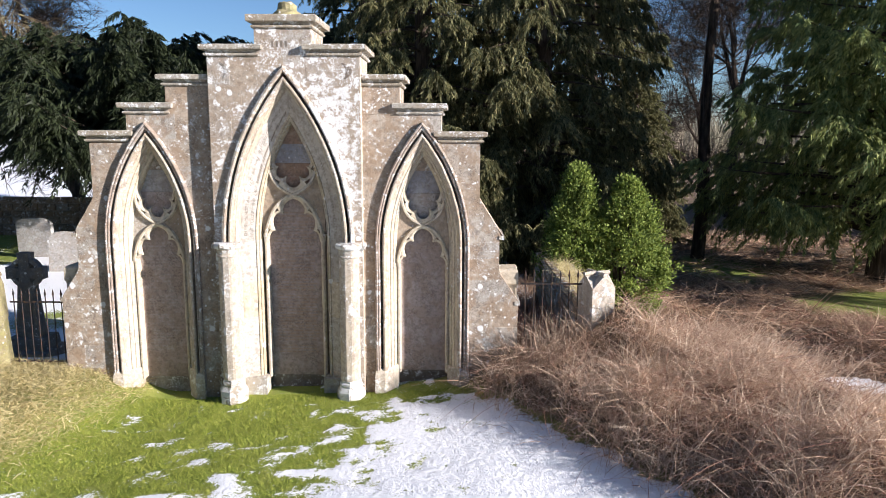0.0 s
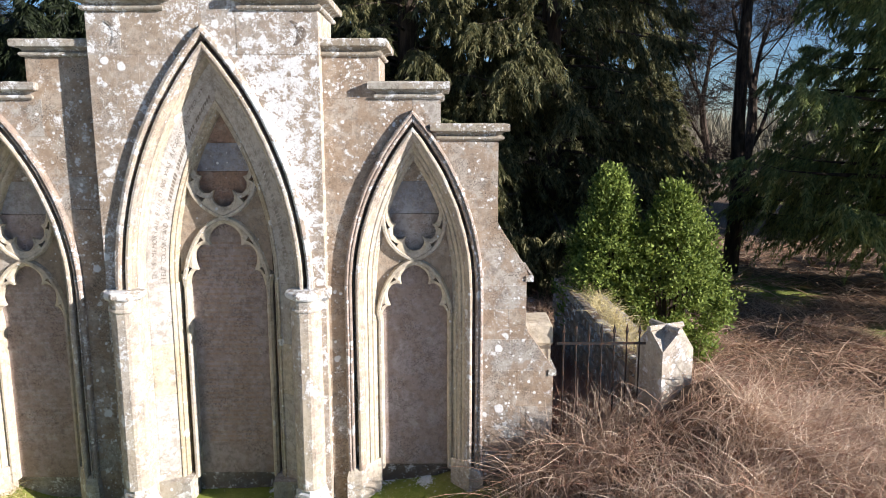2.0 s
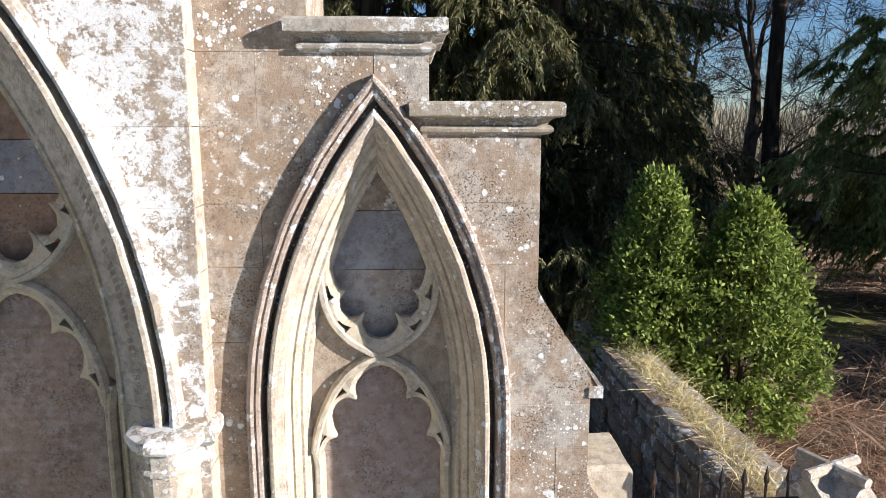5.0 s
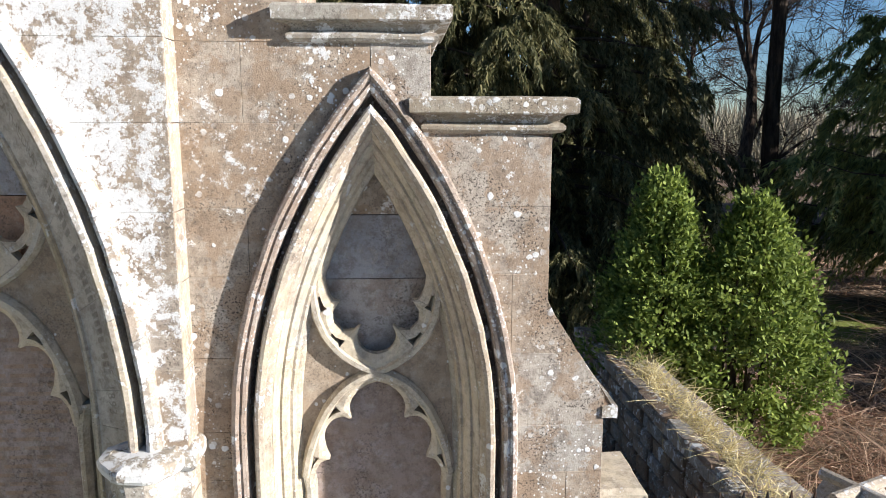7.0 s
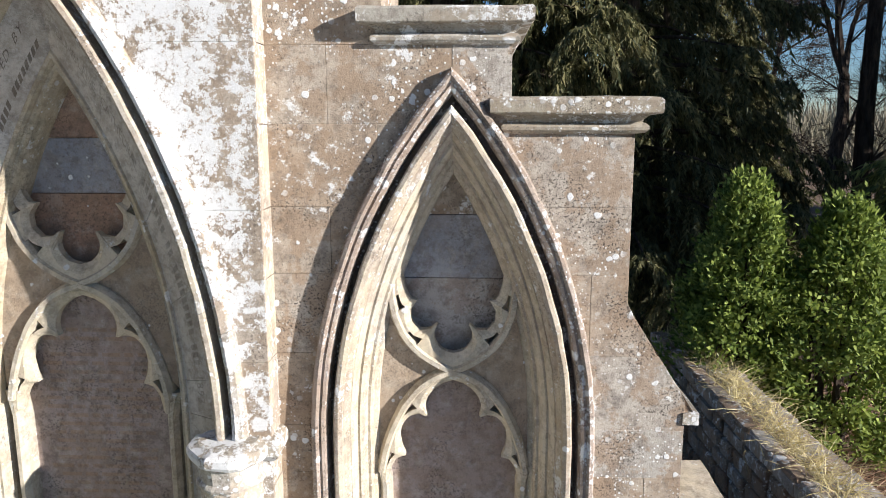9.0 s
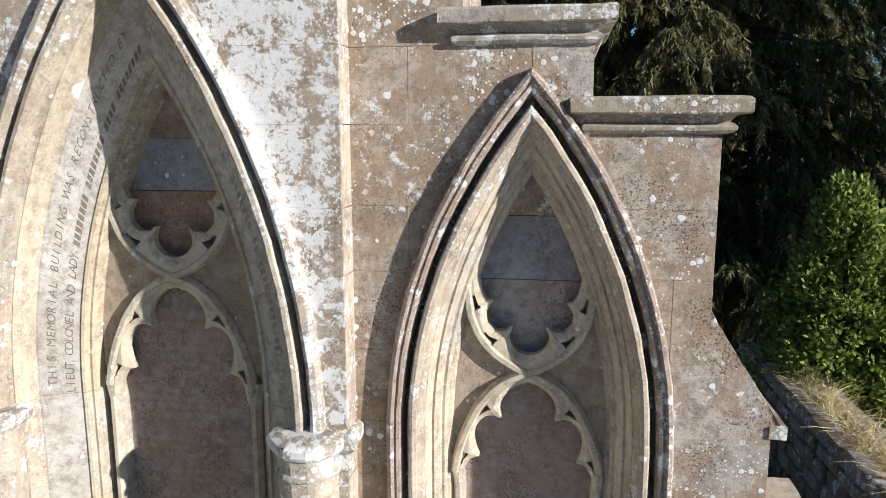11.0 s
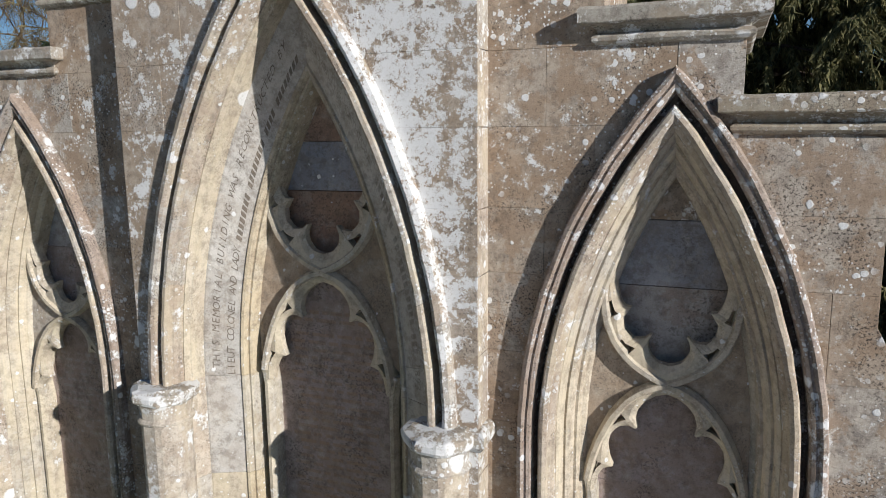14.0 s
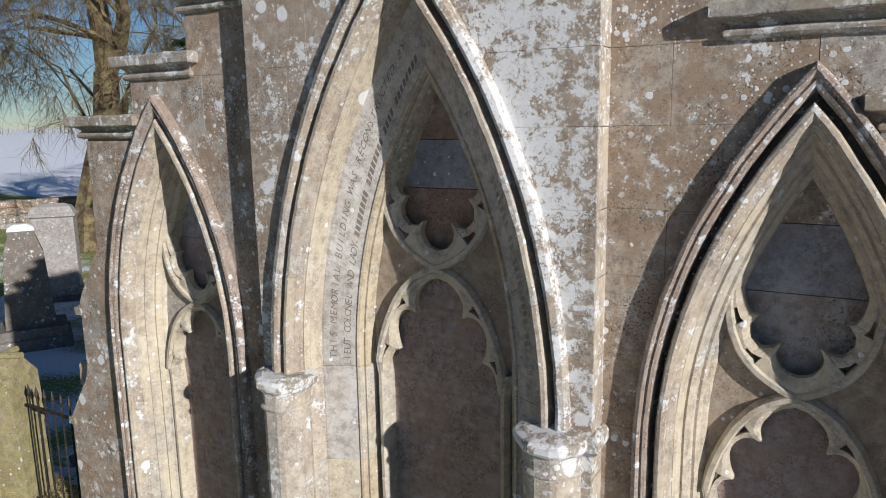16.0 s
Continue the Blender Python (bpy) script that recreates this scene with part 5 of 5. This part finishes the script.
def rubble_wall(name, label, x0, y0, x1, y1, h, thick, seed, course=0.16, stone=0.34):
    """Dry-stone wall of separate uneven stones over a core."""
    r = random.Random(seed)
    ob = thing(name, label, "wall", kind="structure")
    d = Vector((x1 - x0, y1 - y0, 0))
    l = d.length
    d.normalize()
    nrm = Vector((d.y, -d.x, 0))
    bm = bmesh.new()
    z0 = min(ground_z(x0, y0), ground_z(x1, y1)) - 0.2
    a, b = Vector((x0, y0, 0)), Vector((x1, y1, 0))
    ring = [a + nrm * (thick / 2 - .04), b + nrm * (thick / 2 - .04), b - nrm * (thick / 2 - .04), a - nrm * (thick / 2 - .04)]
    loft(bm, [[(p.x, p.y, z) for p in ring] for z in (z0, h - 0.03)])
    part("core", bm, M_CORE, ob)
    z = z0 + 0.15
    count = 0
    shapes = []
    for k in range(6):
        bm = bmesh.new()
        loft(bm, [[(u * 0.5 * sx * r.uniform(.85, 1), v * 0.5, w_ * 0.5 * sx * r.uniform(.85, 1)) for u, w_ in ((-1, -1), (1, -1), (1, 1), (-1, 1))] for v, sx in ((1.0, 0.94), (0.3, 1.0), (-0.7, 0.97), (-1.0, 0.8))])
        bmesh.ops.recalc_face_normals(bm, faces=bm.faces)
        me = bpy.data.meshes.new("stone")
        bm.to_mesh(me)
        bm.free()
        me.materials.append(M_RUBBLE)
        shapes.append(me)
    while z < h and count < 290:
        c = course * r.uniform(.8, 1.25)
        u = -r.random() * stone
        while u < l:
            s = stone * r.uniform(.6, 1.4)
            p = a + d * (u + s / 2) + nrm * (thick / 2 - .03)
            if 0 < u + s / 2 < l:
                o = link_mesh("stone", r.choice(shapes), ob)
                o.matrix_basis = Matrix.Translation((p.x, p.y, z + c / 2)) @ Matrix.Rotation(math.atan2(d.y, d.x), 4, "Z") @ Matrix.Diagonal((s * .97, .12 * r.uniform(.9, 1.25), c * .95, 1))
                count += 1
            u += s
        z += c
    bm = bmesh.new()
    for i in range(int(l / 0.5)):
        p = a + d * (i + .5) * 0.5
        t = thick / 2 + .04
        q = [p + d * .24 * su + nrm * t * sv for su, sv in ((-1, 1), (1, 1), (1, -1), (-1, -1))]
        zz = h - .03 + r.uniform(-.01, .02)
        loft(bm, [[(w_.x, w_.y, zz + e) for w_ in q] for e in (0, 0.09)])
    part("cope_stones", worn(bm, 0.012, 6, 1), M_RUBBLE, ob)
    return ob


rubble_wall("wall_side", "mossy rubble boundary wall topped with dry grass", 2.25, 12.6, 2.38, 8.15, 1.36, 0.42, 3)
rubble_wall("wall_far", "dark churchyard boundary wall", -26, 24.6, -6, 25.2, 1.25, 0.45, 4, 0.24, 0.5)
rubble_wall("wall_west", "low churchyard wall with a grassy top", -32, 14.5, -26, 25.0, 1.0, 0.45, 6, 0.3, 0.7)
# dry grass on the side wall
k = 2600
b = np.c_[rng.normal(2.33, .09, k), rng.uniform(8.2, 12.6, k), np.full(k, 1.42)]
v, f = blades(rng, b, unit(np.c_[rng.normal(0, .6, k), rng.normal(-.2, .5, k), np.ones(k) * .8]), rng.uniform(.10, .34, k), rng.uniform(.004, .009, k), np.c_[rng.normal(0, .1, k), rng.normal(-.05, .1, k), -rng.uniform(.02, .18, k)], 3)
tagged(new("wall_grass", tri_mesh("wall_grass", v, f, M_STRAW)), "dry straw-coloured grass on the wall top", "grass", kind="stuff")


def headstone(x, y, w, h, t, material, label, turn=0, tilt=0, cap=False, shoulder=0.3):
    z = ground_z(x, y)
    ob = thing("gravestone", label, "gravestone", (x, y, z), "gravestones")
    bm = bmesh.new()
    base_h = 0.28 if cap else 0.0
    outline = [(-w / 2, base_h - .1), (w / 2, base_h - .1)]
    if cap:
        outline += [(w / 2, h * 0.86), (-w / 2, h * 0.86)]
    else:
        outline += [(w / 2 * math.cos(a) ** 0.6 if a < math.pi / 2 else -w / 2 * abs(math.cos(a)) ** 0.6, h * (1 - shoulder) + h * shoulder * math.sin(a)) for a in np.linspace(0.001, math.pi - 0.001, 11)]
    loft(bm, [[(px, q, pz) for px, pz in outline] for q in (-t / 2, t / 2)])
    part("slab", bm, material, ob)
    if cap:
        bm = bmesh.new()
        rings = []
        for q, zz in ((0.0, h * .86), (0.05, h * .875), (0.055, h * .90), (0.02, h * .91), (-0.05, h * .97), (-w * .22, h)):
            rings.append([(-w / 2 - q, -t / 2 - min(q, .05), zz), (w / 2 + q, -t / 2 - min(q, .05), zz), (w / 2 + q, t / 2 + min(q, .05), zz), (-w / 2 - q, t / 2 + min(q, .05), zz)])
        loft(bm, rings)
        part("cap", bm, material, ob)
        for e, a0, a1 in ((0.14, -0.2, 0.14), (0.06, 0.14, 0.28)):
            bm = bmesh.new()
            box(bm, -w / 2 - e, w / 2 + e, -t / 2 - e, t / 2 + e, a0, a1)
            part("plinth", bm, M_DARKSTONE, ob)
    ob.rotation_euler = (radians(tilt), 0, radians(turn))
    return ob


headstone(-10.75, 17.5, 0.85, 1.15, 0.14, M_GREY, "pale leaning gravestone with a rounded top", 5, -8, shoulder=.25)
headstone(-12.9, 19.8, 1.15, 1.25, 0.16, M_GREY, "broad pale gravestone in the snow", -4, 3, shoulder=.18)
headstone(-15.4, 13.9, 0.86, 2.2, 0.42, M_GREY, "tall grey headstone with a moulded cap", 48, 0, cap=True)
headstone(-19.5, 12.6, 0.9, 1.3, 0.2, M_GREY, "weathered grey upright gravestone in snow", 40, 2)
headstone(-20.5, 17.0, 0.9, 1.0, 0.2, M_GREY, "small grey gravestone beside the wall", 40, -2)

# shouldered dark monument
z = ground_z(-12.6, 11.6)
ob = thing("grave_monument", "dark tapering monument with a snow-capped top", "monument", (-12.6, 11.6, z))
bm = bmesh.new()
loft(bm, [[(-a, -c, q), (a, -c, q), (a, c, q), (-a, c, q)] for a, c, q in ((0.62, .5, -.2), (0.62, .5, .22), (0.56, .44, .24), (0.56, .44, .40))])
part("plinth", bm, M_DARKSTONE, ob)
bm = bmesh.new()
loft(bm, [[(-a, -c, q), (a, -c, q), (a, c, q), (-a, c, q)] for a, c, q in ((0.40, .30, .38), (0.31, .23, 1.68), (0.31, .23, 1.70), (0.21, .16, 2.02), (0.21, .16, 2.10))])
part("shaft", bm, M_DARKSTONE, ob)
m = Mat("snow", 0.7)
m.colour(rgb(0.86, 0.88, 0.92))
m.bump(m.noise(20, 4), 0.4, 0.02)
M_SNOW = m.m
bm = bmesh.new()
loft(bm, [[(-a, -c, q), (a, -c, q), (a, c, q), (-a, c, q)] for a, c, q in ((0.21, .16, 2.095), (0.20, .15, 2.16), (0.11, .08, 2.21))])
part("snow_cap", bm, M_SNOW, ob, "cap of snow")
ob.rotation_euler = (0, 0, radians(60))


# ringed cross
x, y = -6.62, 9.1
ob = thing("celtic_cross", "dark weathered stone ringed cross on a stepped base", "cross", (x, y, ground_z(x, y)))
bm = bmesh.new()
loft(bm, [[(-a, -c, q), (a, -c, q), (a, c, q), (-a, c, q)] for a, c, q in ((0.42, .36, -.2), (0.42, .36, .16), (0.32, .26, .18), (0.30, .24, .36))])
part("plinth", bm, M_DARKSTONE, ob)
bm = bmesh.new()
loft(bm, [[(-a, -c, q), (a, -c, q), (a, c, q), (-a, c, q)] for a, c, q in ((0.19, .12, .35), (0.125, .08, 1.22))])
part("shaft", bm, M_DARKSTONE, ob)
zc = 1.42
bm = bmesh.new()
loft(bm, [[(-a, -.08, q), (a, -.08, q), (a, .08, q), (-a, .08, q)] for a, q in ((0.11, 1.2), (0.075, zc), (0.10, zc + .33))])
loft(bm, [[(u, -.078, zc - a), (u, -.078, zc + a), (u, .078, zc + a), (u, .078, zc - a)] for u, a in ((-.30, .10), (0, .075), (.30, .10))])
part("arms", bm, M_DARKSTONE, ob)
bm = bmesh.new()
rings = []
for i in range(33):
    a = 2 * math.pi * i / 32
    rings.append([(r_ * math.cos(a), q, zc + r_ * math.sin(a)) for r_, q in ((.19, -.055), (.255, -.055), (.255, .055), (.19, .055))])
loft(bm, rings, caps=False)
part("ring", bm, M_DARKSTONE, ob)

# far railings, hedge line and wooded hills
railing(-24.4, -20.4, 20.2, ground_z(-22, 20.2), 1.1)
m = Mat("far hedges and woods", 0.95)
m.colour(m.mix(m.ramp(m.noise(0.05, 6, 0.7), 0.4, 0.6), rgb(0.33, 0.27, 0.21), rgb(0.22, 0.20, 0.14)))
M_FARWOOD = m.m
k = 26000
ang = np.radians(np.where(rng.random(k) < 0.55, rng.uniform(10, 45, k), rng.uniform(-100, 75, k)))
d = 55 + 130 * rng.random(k) ** 1.6
px, py = d * np.sin(ang), 5 + d * np.cos(ang)
keep = np.where(np.degrees(ang) < -8, d > 150, True)
px, py = px[keep], py[keep]
n = len(px)
b = np.c_[px, py, [ground_z(x, y) - 0.3 for x, y in zip(px, py)]]
clump = np.array([0.6 + 0.5 * noise.noise((x * 0.05, y * 0.05, 1)) for x, y in zip(px, py)])
v, f = blades(rng, b, unit(np.c_[rng.normal(0, .25, n), rng.normal(0, .25, n), np.ones(n)]), rng.uniform(2.0, 7.5, n) * clump, rng.uniform(.05, .24, n), np.c_[rng.normal(0, .6, n), rng.normal(0, .6, n), np.zeros(n)], 2)
tagged(new("far_woods", tri_mesh("far_woods", v, f, M_FARWOOD)), "bare brown hedges and woods beyond the fields", "woods", kind="stuff")
